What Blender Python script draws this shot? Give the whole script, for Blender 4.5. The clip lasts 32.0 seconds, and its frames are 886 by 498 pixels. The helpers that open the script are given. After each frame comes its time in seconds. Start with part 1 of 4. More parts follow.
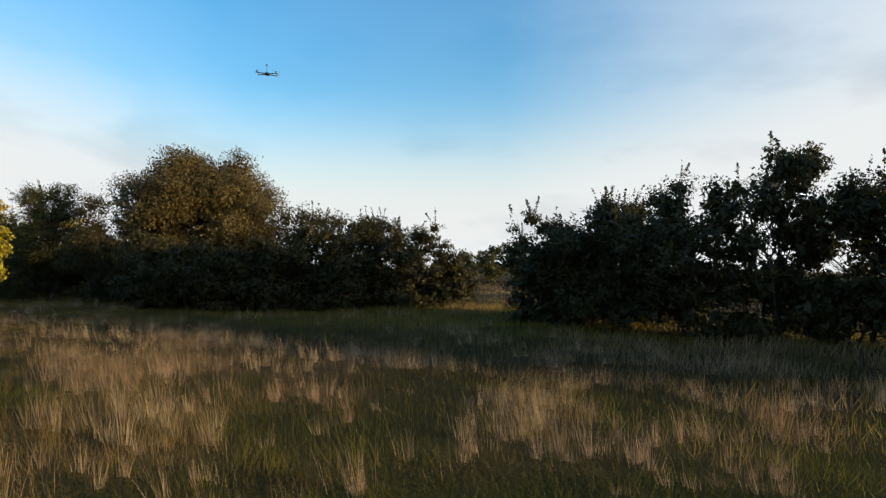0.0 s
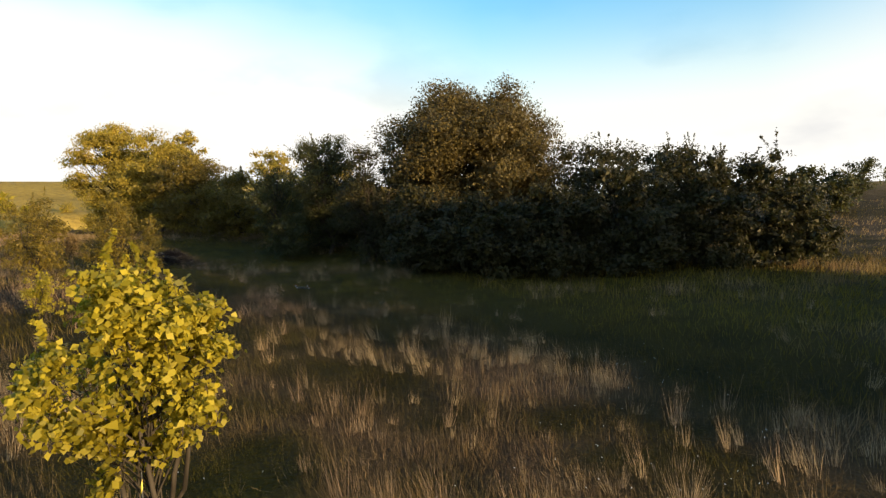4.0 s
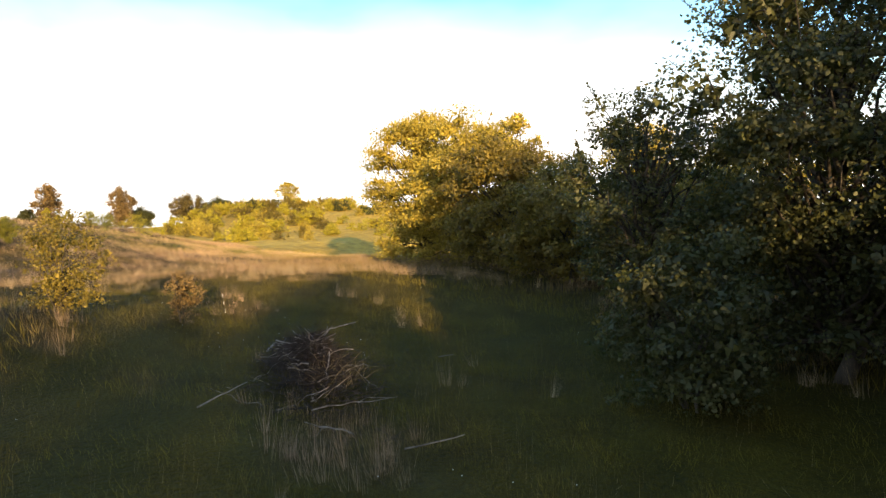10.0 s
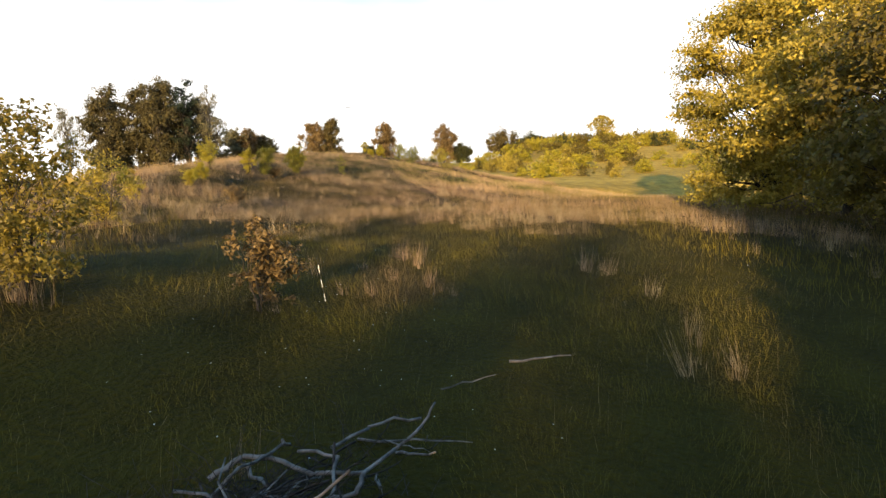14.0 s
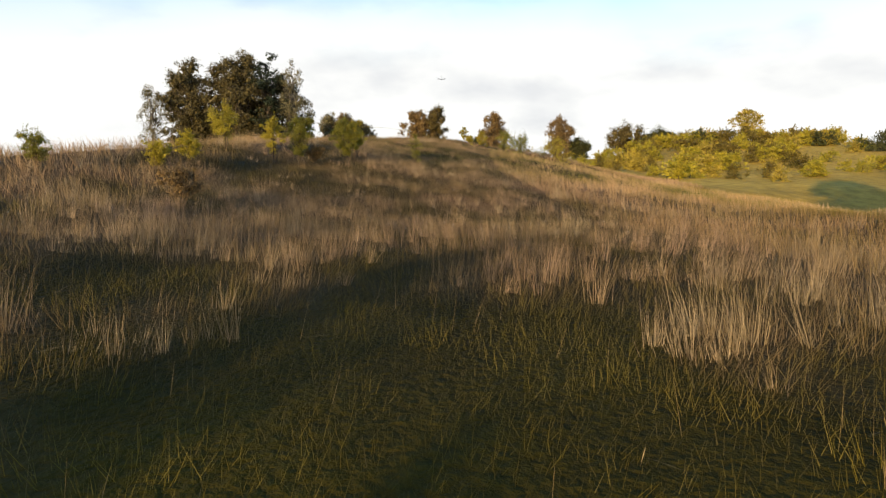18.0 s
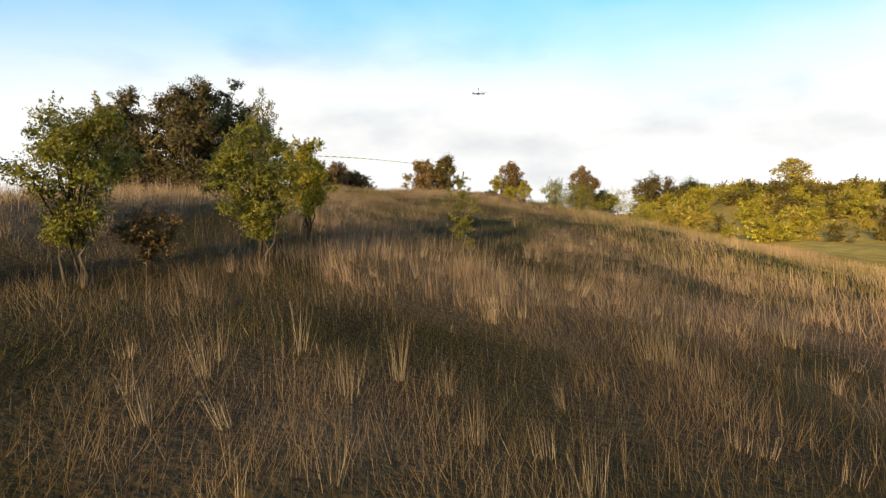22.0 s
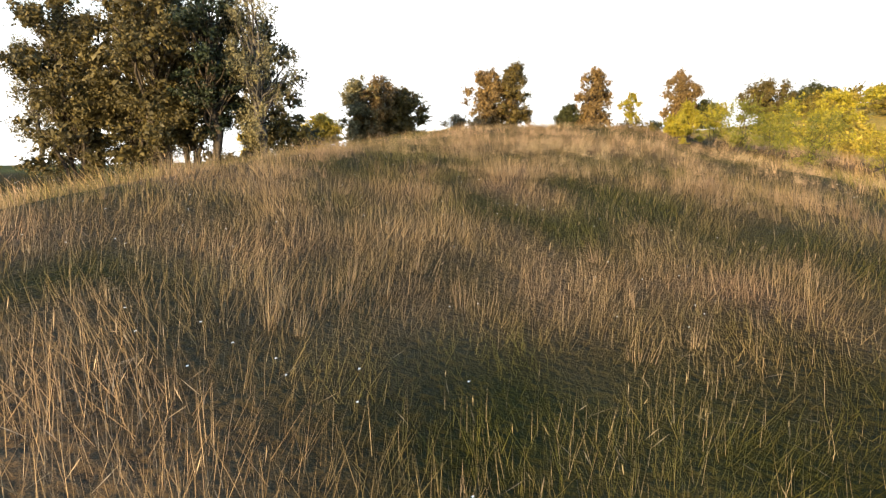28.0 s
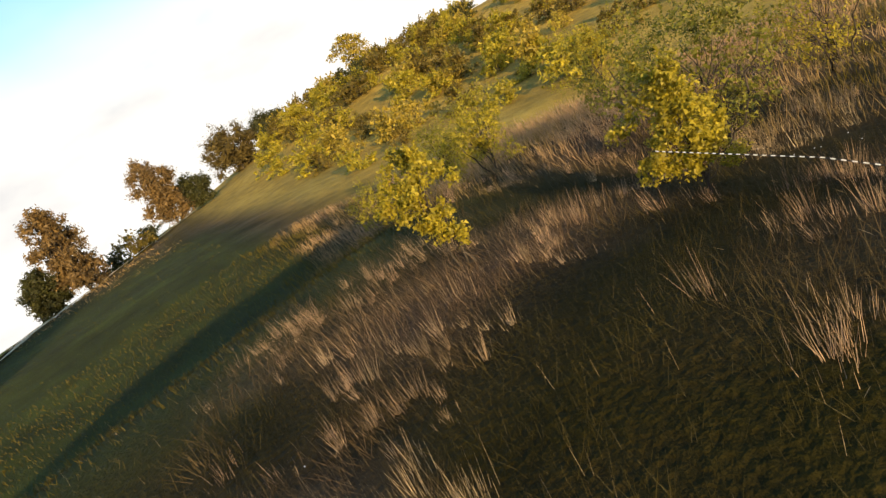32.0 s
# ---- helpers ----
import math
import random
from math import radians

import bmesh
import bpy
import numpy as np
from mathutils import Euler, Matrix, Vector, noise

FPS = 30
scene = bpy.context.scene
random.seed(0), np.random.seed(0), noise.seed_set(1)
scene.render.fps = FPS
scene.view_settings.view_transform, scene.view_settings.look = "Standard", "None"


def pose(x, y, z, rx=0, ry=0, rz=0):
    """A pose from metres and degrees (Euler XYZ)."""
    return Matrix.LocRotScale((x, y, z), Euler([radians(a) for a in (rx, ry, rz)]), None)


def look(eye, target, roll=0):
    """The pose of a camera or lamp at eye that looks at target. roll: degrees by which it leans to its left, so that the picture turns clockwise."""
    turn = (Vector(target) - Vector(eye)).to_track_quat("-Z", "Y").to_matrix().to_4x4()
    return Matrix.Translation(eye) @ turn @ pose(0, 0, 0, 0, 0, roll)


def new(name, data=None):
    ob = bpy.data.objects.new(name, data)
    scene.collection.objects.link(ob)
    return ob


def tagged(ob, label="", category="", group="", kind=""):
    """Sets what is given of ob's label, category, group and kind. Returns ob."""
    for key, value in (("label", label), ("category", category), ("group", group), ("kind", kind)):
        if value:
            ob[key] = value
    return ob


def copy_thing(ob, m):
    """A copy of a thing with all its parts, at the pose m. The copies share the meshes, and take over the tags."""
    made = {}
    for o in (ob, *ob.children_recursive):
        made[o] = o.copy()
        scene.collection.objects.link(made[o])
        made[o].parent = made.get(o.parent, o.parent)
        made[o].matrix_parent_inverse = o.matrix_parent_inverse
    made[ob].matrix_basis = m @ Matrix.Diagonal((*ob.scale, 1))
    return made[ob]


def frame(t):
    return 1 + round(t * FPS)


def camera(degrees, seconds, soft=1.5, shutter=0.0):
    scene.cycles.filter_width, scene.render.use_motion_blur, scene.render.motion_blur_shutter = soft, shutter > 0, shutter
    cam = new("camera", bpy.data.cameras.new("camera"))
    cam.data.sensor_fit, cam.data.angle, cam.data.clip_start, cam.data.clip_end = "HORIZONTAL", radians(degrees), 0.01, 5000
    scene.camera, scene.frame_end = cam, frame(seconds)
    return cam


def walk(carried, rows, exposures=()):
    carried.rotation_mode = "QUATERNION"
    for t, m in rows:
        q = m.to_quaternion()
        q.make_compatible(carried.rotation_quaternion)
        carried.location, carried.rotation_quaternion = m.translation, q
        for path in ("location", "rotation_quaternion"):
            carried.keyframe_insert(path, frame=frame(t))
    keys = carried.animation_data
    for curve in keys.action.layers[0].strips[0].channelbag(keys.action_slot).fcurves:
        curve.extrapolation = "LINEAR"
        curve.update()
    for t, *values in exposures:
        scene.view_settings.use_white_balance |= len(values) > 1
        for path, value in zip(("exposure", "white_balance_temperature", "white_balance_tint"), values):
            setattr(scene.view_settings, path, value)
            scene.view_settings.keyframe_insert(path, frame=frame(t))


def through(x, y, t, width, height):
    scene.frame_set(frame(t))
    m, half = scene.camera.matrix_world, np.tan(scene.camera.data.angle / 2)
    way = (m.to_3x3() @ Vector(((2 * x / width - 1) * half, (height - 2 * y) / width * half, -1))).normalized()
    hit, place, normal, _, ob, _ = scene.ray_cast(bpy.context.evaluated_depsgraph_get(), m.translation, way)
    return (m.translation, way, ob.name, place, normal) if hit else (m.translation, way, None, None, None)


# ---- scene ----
cam = camera(74.0, 32.0, 1.4)
PATH = [
    (0, (4.426, 4.163, 2.428), (4.23, 6.153, 2.466), 0.5),
    (0.5, (4.252, 4.376, 2.569), (3.997, 6.356, 2.442), -0.8),
    (1, (3.897, 4.805, 2.775), (3.596, 6.762, 2.494), -1.0),
    (1.5, (3.352, 5.597, 2.94), (3.028, 7.559, 2.733), -4.7),
    (2, (2.767, 6.558, 3.095), (2.413, 8.524, 2.986), -6.9),
    (2.5, (2.149, 7.488, 3.323), (1.761, 9.45, 3.319), -0.4),
    (3, (1.436, 8.346, 3.439), (0.882, 10.265, 3.335), -11.5),
    (3.5, (0.754, 9.089, 3.491), (-0.001, 10.935, 3.346), -6.5),
    (5.5, (-3.103, 13.543, 3.818), (-4.356, 15.056, 3.442), -1.2),
    (6, (-4.876, 15.827, 3.815), (-6.186, 17.3, 3.477), 3.3),
    (6.5, (-6.88, 18.326, 3.831), (-8.296, 19.69, 3.464), 2.1),
    (7, (-8.969, 20.597, 3.508), (-10.494, 21.886, 3.393), -8.0),
    (7.5, (-10.798, 22.383, 3.458), (-12.315, 23.686, 3.491), -3.0),
    (8, (-12.181, 23.855, 3.296), (-13.72, 25.129, 3.389), 7.0),
    (8.5, (-13.456, 25.192, 3.115), (-15.082, 26.357, 3.149), 2.6),
    (9, (-14.544, 26.155, 2.934), (-16.225, 27.235, 2.843), 6.0),
    (9.5, (-15.74, 26.884, 2.753), (-17.474, 27.875, 2.658), 9.0),
    (10, (-16.936, 27.394, 2.584), (-18.728, 28.28, 2.519), -2.3),
    (10.5, (-18.202, 27.853, 2.471), (-20.035, 28.653, 2.426), -1.3),
    (11, (-19.281, 28.286, 2.395), (-21.141, 29.014, 2.308), -1.7),
    (11.5, (-20.204, 28.671, 2.366), (-22.072, 29.38, 2.268), -2.2),
    (12, (-21.116, 29.072, 2.366), (-22.999, 29.722, 2.187), -4.1),
    (12.5, (-22.027, 29.524, 2.349), (-23.981, 29.917, 2.183), -6.6),
    (13, (-22.975, 30.069, 2.356), (-24.955, 30.255, 2.144), -1.8),
    (13.5, (-24.046, 30.614, 2.319), (-26.033, 30.616, 2.09), -1.7),
    (14, (-25.069, 31.079, 2.306), (-27.05, 30.941, 2.066), -1.4),
    (14.5, (-26.11, 31.463, 2.291), (-28.076, 31.196, 2.04), -1.7),
    (16.5, (-31.36, 31.736, 1.684), (-33.303, 31.338, 1.422), 10.5),
    (17, (-33.22, 31.292, 1.83), (-35.153, 30.852, 1.564), 4.5),
    (17.5, (-35.211, 30.715, 1.969), (-37.13, 30.235, 1.679), 0.1),
    (18, (-37.379, 30.04, 2.083), (-39.3, 29.546, 1.833), 0.7),
    (18.5, (-39.651, 29.246, 2.13), (-41.583, 28.758, 1.958), 0.2),
    (19, (-41.928, 28.355, 2.255), (-43.861, 27.887, 2.05), 1.4),
    (19.5, (-44.355, 27.567, 2.319), (-46.29, 27.099, 2.121), 2.1),
    (20, (-46.761, 26.813, 2.361), (-48.693, 26.317, 2.211), 2.8),
    (20.5, (-49.014, 26.012, 2.352), (-50.949, 25.507, 2.317), 0.3),
    (21, (-50.97, 25.162, 2.469), (-52.904, 24.652, 2.448), -0.7),
    (21.5, (-52.708, 24.481, 2.708), (-54.643, 23.977, 2.658), -4.0),
    (22, (-54.198, 23.955, 3.042), (-56.132, 23.452, 2.971), 0.5),
    (22.5, (-55.543, 23.676, 3.165), (-57.476, 23.174, 3.055), 1.3),
    (23, (-56.749, 23.377, 3.288), (-58.684, 22.908, 3.096), 3.4),
    (23.5, (-57.868, 23.016, 3.405), (-59.792, 22.504, 3.21), 1.9),
    (24, (-58.959, 22.629, 3.497), (-60.868, 22.063, 3.309), 1.9),
    (24.5, (-60.071, 22.211, 3.59), (-61.962, 21.595, 3.381), 1.9),
    (25, (-61.263, 21.728, 3.68), (-63.156, 21.109, 3.498), 2.3),
    (25.5, (-62.509, 21.293, 3.723), (-64.401, 20.67, 3.543), 1.3),
    (27.5, (-67.912, 18.805, 4.573), (-69.767, 18.129, 4.254), 1.3),
    (28, (-69.725, 18.348, 5.021), (-71.569, 17.664, 4.658), -0.9),
    (28.5, (-71.671, 17.932, 5.767), (-73.502, 17.314, 5.252), -2.4),
    (29, (-73.778, 17.465, 6.378), (-75.61, 16.851, 5.864), -1.1),
    (29.5, (-76.096, 17.013, 6.889), (-77.947, 16.393, 6.456), 2.6),
    (30, (-78.778, 16.565, 7.395), (-80.668, 16.07, 6.968), 9.9),
    (30.5, (-81.575, 15.956, 7.631), (-83.476, 15.627, 7.104), 2.9),
    (31, (-84.469, 15.329, 7.768), (-86.416, 15.144, 7.35), 6.8),
    (31.5, (-87.361, 14.735, 7.719), (-89.307, 14.938, 7.305), -2.6),
    (32, (-89.923, 14.497, 7.456), (-91.692, 15.24, 6.893), -32.1),
]
EXPOSURES = [(0, 0.62, 6500, 8), (1, 1.65, 7300, 12), (2, 1.5, 7000, 12), (3, 0.8, 6950, 8), (6, 1.4, 7300, 12), (7, 1.35, 7400, 12), (8, 0.85, 6950, 9), (9, 1.15, 7000, 10), (10, 1.68, 7300, 12), (11, 1.13, 6800, 10), (13, 1.45, 7000, 10),
             (17, 0.92, 6700, 9), (19, 0.9, 6700, 8), (20, 0.9, 6700, 9), (22, 0.9, 6700, 9), (24, 0.9, 6700, 9), (25, 1.15, 6800, 9), (25.5, 1.65, 6900, 10), (28, 1.75, 6700, 8), (29, 2.2, 6400, 8), (30, 1.5, 6600, 9), (31, 1.0, 7000, 9), (32, 1.0, 7100, 10)]
walk(cam, [(t, look(eye, target, roll)) for t, eye, target, roll in PATH], EXPOSURES)

# ---- sky, sun ----
SUN_AZ = radians(-12)       # from +x towards +y
SUN_EL = radians(7.5)
world = bpy.data.worlds.new("evening_sky")
scene.world = world
world.use_nodes = True
wn, wl = world.node_tree.nodes, world.node_tree.links
wn.clear()
w_out, w_bg = wn.new("ShaderNodeOutputWorld"), wn.new("ShaderNodeBackground")
w_sky = wn.new("ShaderNodeTexSky")
w_sky.sky_type, w_sky.sun_disc = "NISHITA", False
w_sky.sun_elevation, w_sky.sun_rotation = SUN_EL, math.pi / 2 - SUN_AZ
w_sky.air_density, w_sky.dust_density, w_sky.ozone_density = 1.0, 2.5, 2.0
w_tc, w_map = wn.new("ShaderNodeTexCoord"), wn.new("ShaderNodeMapping")
w_map.inputs["Scale"].default_value = (1.3, 1.3, 3.2)
w_noise = wn.new("ShaderNodeTexNoise")
w_noise.inputs["Scale"].default_value, w_noise.inputs["Detail"].default_value = 1.5, 4


def w_math(op, a, b, clamp=False):
    m = wn.new("ShaderNodeMath")
    m.operation, m.use_clamp = op, clamp
    for k, v in enumerate((a, b)):
        if isinstance(v, (int, float)):
            m.inputs[k].default_value = v
        else:
            wl.new(v, m.inputs[k])
    return m.outputs[0]


# thin bright cloud: thick towards the sun, the horizon and the west, open blue higher in the north
w_dir = wn.new("ShaderNodeSeparateXYZ")
w_low = wn.new("ShaderNodeMapRange")
w_low.interpolation_type = "SMOOTHSTEP"
for k, v in (("From Min", -0.02), ("From Max", 0.30), ("To Min", 1.0), ("To Max", 0.0)):
    w_low.inputs[k].default_value = v
w_west = wn.new("ShaderNodeMapRange")
for k, v in (("From Min", -0.40), ("From Max", -0.85), ("To Min", 0.0), ("To Max", 0.55)):
    w_west.inputs[k].default_value = v
wl.new(w_tc.outputs["Generated"], w_map.inputs["Vector"])
wl.new(w_map.outputs["Vector"], w_noise.inputs["Vector"])
wl.new(w_tc.outputs["Generated"], w_dir.inputs["Vector"])
wl.new(w_dir.outputs["Z"], w_low.inputs["Value"])
wl.new(w_dir.outputs["X"], w_west.inputs["Value"])
w_high = wn.new("ShaderNodeMapRange")
w_high.interpolation_type = "SMOOTHSTEP"
for k, v in (("From Min", 0.20), ("From Max", 0.42), ("To Min", 1.0), ("To Max", 0.0)):
    w_high.inputs[k].default_value = v
wl.new(w_dir.outputs["Z"], w_high.inputs["Value"])
w_over = wn.new("ShaderNodeMapRange")
w_over.interpolation_type = "SMOOTHSTEP"
for k, v in (("From Min", 0.30), ("From Max", 0.70), ("To Min", 1.0), ("To Max", 0.0)):
    w_over.inputs[k].default_value = v
wl.new(w_dir.outputs["Z"], w_over.inputs["Value"])
w_east = w_math("MULTIPLY", w_math("MULTIPLY", w_math("MAXIMUM", w_dir.outputs["X"], 0.0), 1.2), w_over.outputs["Result"])
w_puff = w_math("MULTIPLY", w_math("MULTIPLY", w_math("SUBTRACT", w_noise.outputs["Fac"], 0.5), 1.1), w_math("ADD", w_math("MULTIPLY", w_west.outputs["Result"], 1.5), 0.0))
w_veil = w_math("ADD", w_math("ADD", w_low.outputs["Result"], w_math("MULTIPLY", w_west.outputs["Result"], w_high.outputs["Result"])), w_math("ADD", w_east, w_puff))
w_soft = wn.new("ShaderNodeMapRange")
w_soft.interpolation_type = "SMOOTHSTEP"
w_soft.inputs["From Min"].default_value, w_soft.inputs["From Max"].default_value = -0.25, 0.95
wl.new(w_veil, w_soft.inputs["Value"])
w_fac = w_soft.outputs["Result"]
w_blue = wn.new("ShaderNodeHueSaturation")
w_blue.inputs["Saturation"].default_value, w_blue.inputs["Value"].default_value = 1.5, 4.4
w_mix = wn.new("ShaderNodeMix")
w_mix.data_type = "RGBA"
w_body = wn.new("ShaderNodeTexNoise")
w_body.inputs["Scale"].default_value, w_body.inputs["Detail"].default_value = 3.1, 5
w_grey = wn.new("ShaderNodeValToRGB")
w_grey.color_ramp.elements[0].position, w_grey.color_ramp.elements[1].position = 0.30, 0.47
w_grey.color_ramp.elements[0].color, w_grey.color_ramp.elements[1].color = (7.4, 7.6, 8.0, 1), (9.3, 9.4, 9.5, 1)
wl.new(w_map.outputs["Vector"], w_body.inputs["Vector"])
wl.new(w_body.outputs["Fac"], w_grey.inputs["Fac"])
wl.new(w_grey.outputs["Color"], w_mix.inputs["B"])
wl.new(w_fac, w_mix.inputs["Factor"])
wl.new(w_sky.outputs["Color"], w_blue.inputs["Color"])
wl.new(w_blue.outputs["Color"], w_mix.inputs["A"])
wl.new(w_mix.outputs["Result"], w_bg.inputs["Color"])
wl.new(w_bg.outputs["Background"], w_out.inputs["Surface"])
w_bg.inputs["Strength"].default_value = 0.06

sun = new("sun", bpy.data.lights.new("sun", "SUN"))
sun.data.energy, sun.data.angle, sun.data.color = 5.0, radians(0.9), (1.0, 0.74, 0.40)
to_sun = Vector((math.cos(SUN_AZ) * math.cos(SUN_EL), math.sin(SUN_AZ) * math.cos(SUN_EL), math.sin(SUN_EL)))
sun.rotation_euler = to_sun.to_track_quat("Z", "Y").to_euler()
sun.location = (60, 0, 40)

# ---- materials ----
def node_material(name):
    m = bpy.data.materials.new(name)
    m.use_nodes = True
    n = m.node_tree.nodes
    return m, n, m.node_tree.links, n["Principled BSDF"]


def leaf_material(name, dark, light, through_colour, through=0.35, rough=0.55):
    """Foliage: every leaf its own shade, with some light coming through."""
    m, n, l, b = node_material(name)
    geo, ramp = n.new("ShaderNodeNewGeometry"), n.new("ShaderNodeValToRGB")
    ramp.color_ramp.elements[0].color, ramp.color_ramp.elements[1].color = (*dark, 1), (*light, 1)
    l.new(geo.outputs["Random Per Island"], ramp.inputs["Fac"])
    noise_tex, tc = n.new("ShaderNodeTexNoise"), n.new("ShaderNodeTexCoord")
    noise_tex.inputs["Scale"].default_value, noise_tex.inputs["Detail"].default_value = 0.9, 3
    l.new(tc.outputs["Object"], noise_tex.inputs["Vector"])
    hsv = n.new("ShaderNodeHueSaturation")
    mr = n.new("ShaderNodeMapRange")
    mr.inputs["From Min"].default_value, mr.inputs["From Max"].default_value = 0.3, 0.7
    mr.inputs["To Min"].default_value, mr.inputs["To Max"].default_value = 0.65, 1.35
    l.new(noise_tex.outputs["Fac"], mr.inputs["Value"])
    l.new(mr.outputs["Result"], hsv.inputs["Value"])
    l.new(ramp.outputs["Color"], hsv.inputs["Color"])
    l.new(hsv.outputs["Color"], b.inputs["Base Color"])
    b.inputs["Roughness"].default_value = rough
    b.inputs["Specular IOR Level"].default_value = 0.3
    tr, mx = n.new("ShaderNodeBsdfTranslucent"), n.new("ShaderNodeMixShader")
    tr.inputs["Color"].default_value = (*through_colour, 1)
    mx.inputs["Fac"].default_value = through
    l.new(b.outputs["BSDF"], mx.inputs[1])
    l.new(tr.outputs["BSDF"], mx.inputs[2])
    l.new(mx.outputs["Shader"], n["Material Output"].inputs["Surface"])
    return m


def bark_material(name, dark, light, scale=9.0):
    m, n, l, b = node_material(name)
    tc, tex, ramp = n.new("ShaderNodeTexCoord"), n.new("ShaderNodeTexNoise"), n.new("ShaderNodeValToRGB")
    mp = n.new("ShaderNodeMapping")
    mp.inputs["Scale"].default_value = (1, 1, 0.25)
    tex.inputs["Scale"].default_value, tex.inputs["Detail"].default_value = scale, 6
    ramp.color_ramp.elements[0].color, ramp.color_ramp.elements[1].color = (*dark, 1), (*light, 1)
    ramp.color_ramp.elements[0].position, ramp.color_ramp.elements[1].position = 0.35, 0.65
    bump = n.new("ShaderNodeBump")
    bump.inputs["Strength"].default_value = 0.6
    l.new(tc.outputs["Object"], mp.inputs["Vector"])
    l.new(mp.outputs["Vector"], tex.inputs["Vector"])
    l.new(tex.outputs["Fac"], ramp.inputs["Fac"])
    l.new(tex.outputs["Fac"], bump.inputs["Height"])
    l.new(ramp.outputs["Color"], b.inputs["Base Color"])
    l.new(bump.outputs["Normal"], b.inputs["Normal"])
    b.inputs["Roughness"].default_value = 0.9
    b.inputs["Specular IOR Level"].default_value = 0.15
    return m


def plain_material(name, colour, rough=0.6, metal=0.0):
    m, n, l, b = node_material(name)
    tc, tex, mx = n.new("ShaderNodeTexCoord"), n.new("ShaderNodeTexNoise"), n.new("ShaderNodeMix")
    tex.inputs["Scale"].default_value, tex.inputs["Detail"].default_value = 14, 4
    mx.data_type = "RGBA"
    mx.inputs["A"].default_value = (*[c * 0.8 for c in colour], 1)
    mx.inputs["B"].default_value = (*[min(1, c * 1.15) for c in colour], 1)
    l.new(tc.outputs["Object"], tex.inputs["Vector"])
    l.new(tex.outputs["Fac"], mx.inputs["Factor"])
    l.new(mx.outputs["Result"], b.inputs["Base Color"])
    b.inputs["Roughness"].default_value, b.inputs["Metallic"].default_value = rough, metal
    return m


def blade_material(name):
    """Grass: the colour lies on each blade, a part of the light comes through."""
    m, n, l, b = node_material(name)
    at = n.new("ShaderNodeAttribute")
    at.attribute_name = "tint"
    l.new(at.outputs["Color"], b.inputs["Base Color"])
    b.inputs["Roughness"].default_value = 0.6
    b.inputs["Specular IOR Level"].default_value = 0.25
    tr, mx = n.new("ShaderNodeBsdfTranslucent"), n.new("ShaderNodeMixShader")
    l.new(at.outputs["Color"], tr.inputs["Color"])
    mx.inputs["Fac"].default_value = 0.3
    l.new(b.outputs["BSDF"], mx.inputs[1])
    l.new(tr.outputs["BSDF"], mx.inputs[2])
    l.new(mx.outputs["Shader"], n["Material Output"].inputs["Surface"])
    return m


def soil_material():
    """Turf under the tall grass: green sward, dry thatch and bare patches; mown green and a pale track farther west."""
    m, n, l, b = node_material("meadow_turf")
    tc = n.new("ShaderNodeTexCoord")
    big, mid, fine = (n.new("ShaderNodeTexNoise") for _ in range(3))
    for tex, s, d in ((big, 0.09, 4), (mid, 0.8, 5), (fine, 14, 6)):
        tex.inputs["Scale"].default_value, tex.inputs["Detail"].default_value = s, d
        l.new(tc.outputs["Object"], tex.inputs["Vector"])
    dry, ramp = n.new("ShaderNodeAttribute"), n.new("ShaderNodeValToRGB")
    dry.attribute_name = "tint"
    ramp.color_ramp.elements[0].color, ramp.color_ramp.elements[1].color = (0.45, 0.45, 0.45, 1), (1.5, 1.45, 1.4, 1)
    ramp.color_ramp.elements[0].position, ramp.color_ramp.elements[1].position = 0.3, 0.72
    add = n.new("ShaderNodeMath")
    add.operation = "MULTIPLY_ADD"
    add.inputs[1].default_value, add.inputs[2].default_value = 0.5, 0.0
    sm = n.new("ShaderNodeMath")
    sm.operation = "ADD"
    half = n.new("ShaderNodeMath")
    half.operation = "MULTIPLY"
    half.inputs[1].default_value = 0.5
    l.new(mid.outputs["Fac"], add.inputs[0])
    l.new(fine.outputs["Fac"], half.inputs[0])
    l.new(add.outputs[0], sm.inputs[0])
    l.new(half.outputs[0], sm.inputs[1])
    l.new(sm.outputs[0], ramp.inputs["Fac"])
    mul = n.new("ShaderNodeMix")
    mul.data_type, mul.blend_type = "RGBA", "MULTIPLY"
    mul.inputs["Factor"].default_value = 1.0
    l.new(dry.outputs["Color"], mul.inputs["A"])
    l.new(ramp.outputs["Color"], mul.inputs["B"])
    l.new(mul.outputs["Result"], b.inputs["Base Color"])
    bump = n.new("ShaderNodeBump")
    bump.inputs["Strength"].default_value, bump.inputs["Distance"].default_value = 0.9, 0.15
    l.new(sm.outputs[0], bump.inputs["Height"])
    l.new(bump.outputs["Normal"], b.inputs["Normal"])
    b.inputs["Roughness"].default_value = 0.95
    b.inputs["Specular IOR Level"].default_value = 0.1
    return m


GRASS = blade_material("grass_blades")
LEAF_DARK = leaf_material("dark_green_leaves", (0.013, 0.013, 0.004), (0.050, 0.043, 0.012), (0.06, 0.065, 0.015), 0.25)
LEAF_OAK = leaf_material("brown_green_leaves", (0.030, 0.025, 0.008), (0.125, 0.092, 0.026), (0.16, 0.11, 0.025), 0.25)
LEAF_COPSE = leaf_material("dull_brown_green_leaves", (0.030, 0.027, 0.010), (0.122, 0.096, 0.034), (0.06, 0.05, 0.018), 0.25)
LEAF_ALDER = leaf_material("yellow_green_leaves", (0.13, 0.106, 0.016), (0.40, 0.30, 0.046), (0.42, 0.32, 0.04), 0.3)
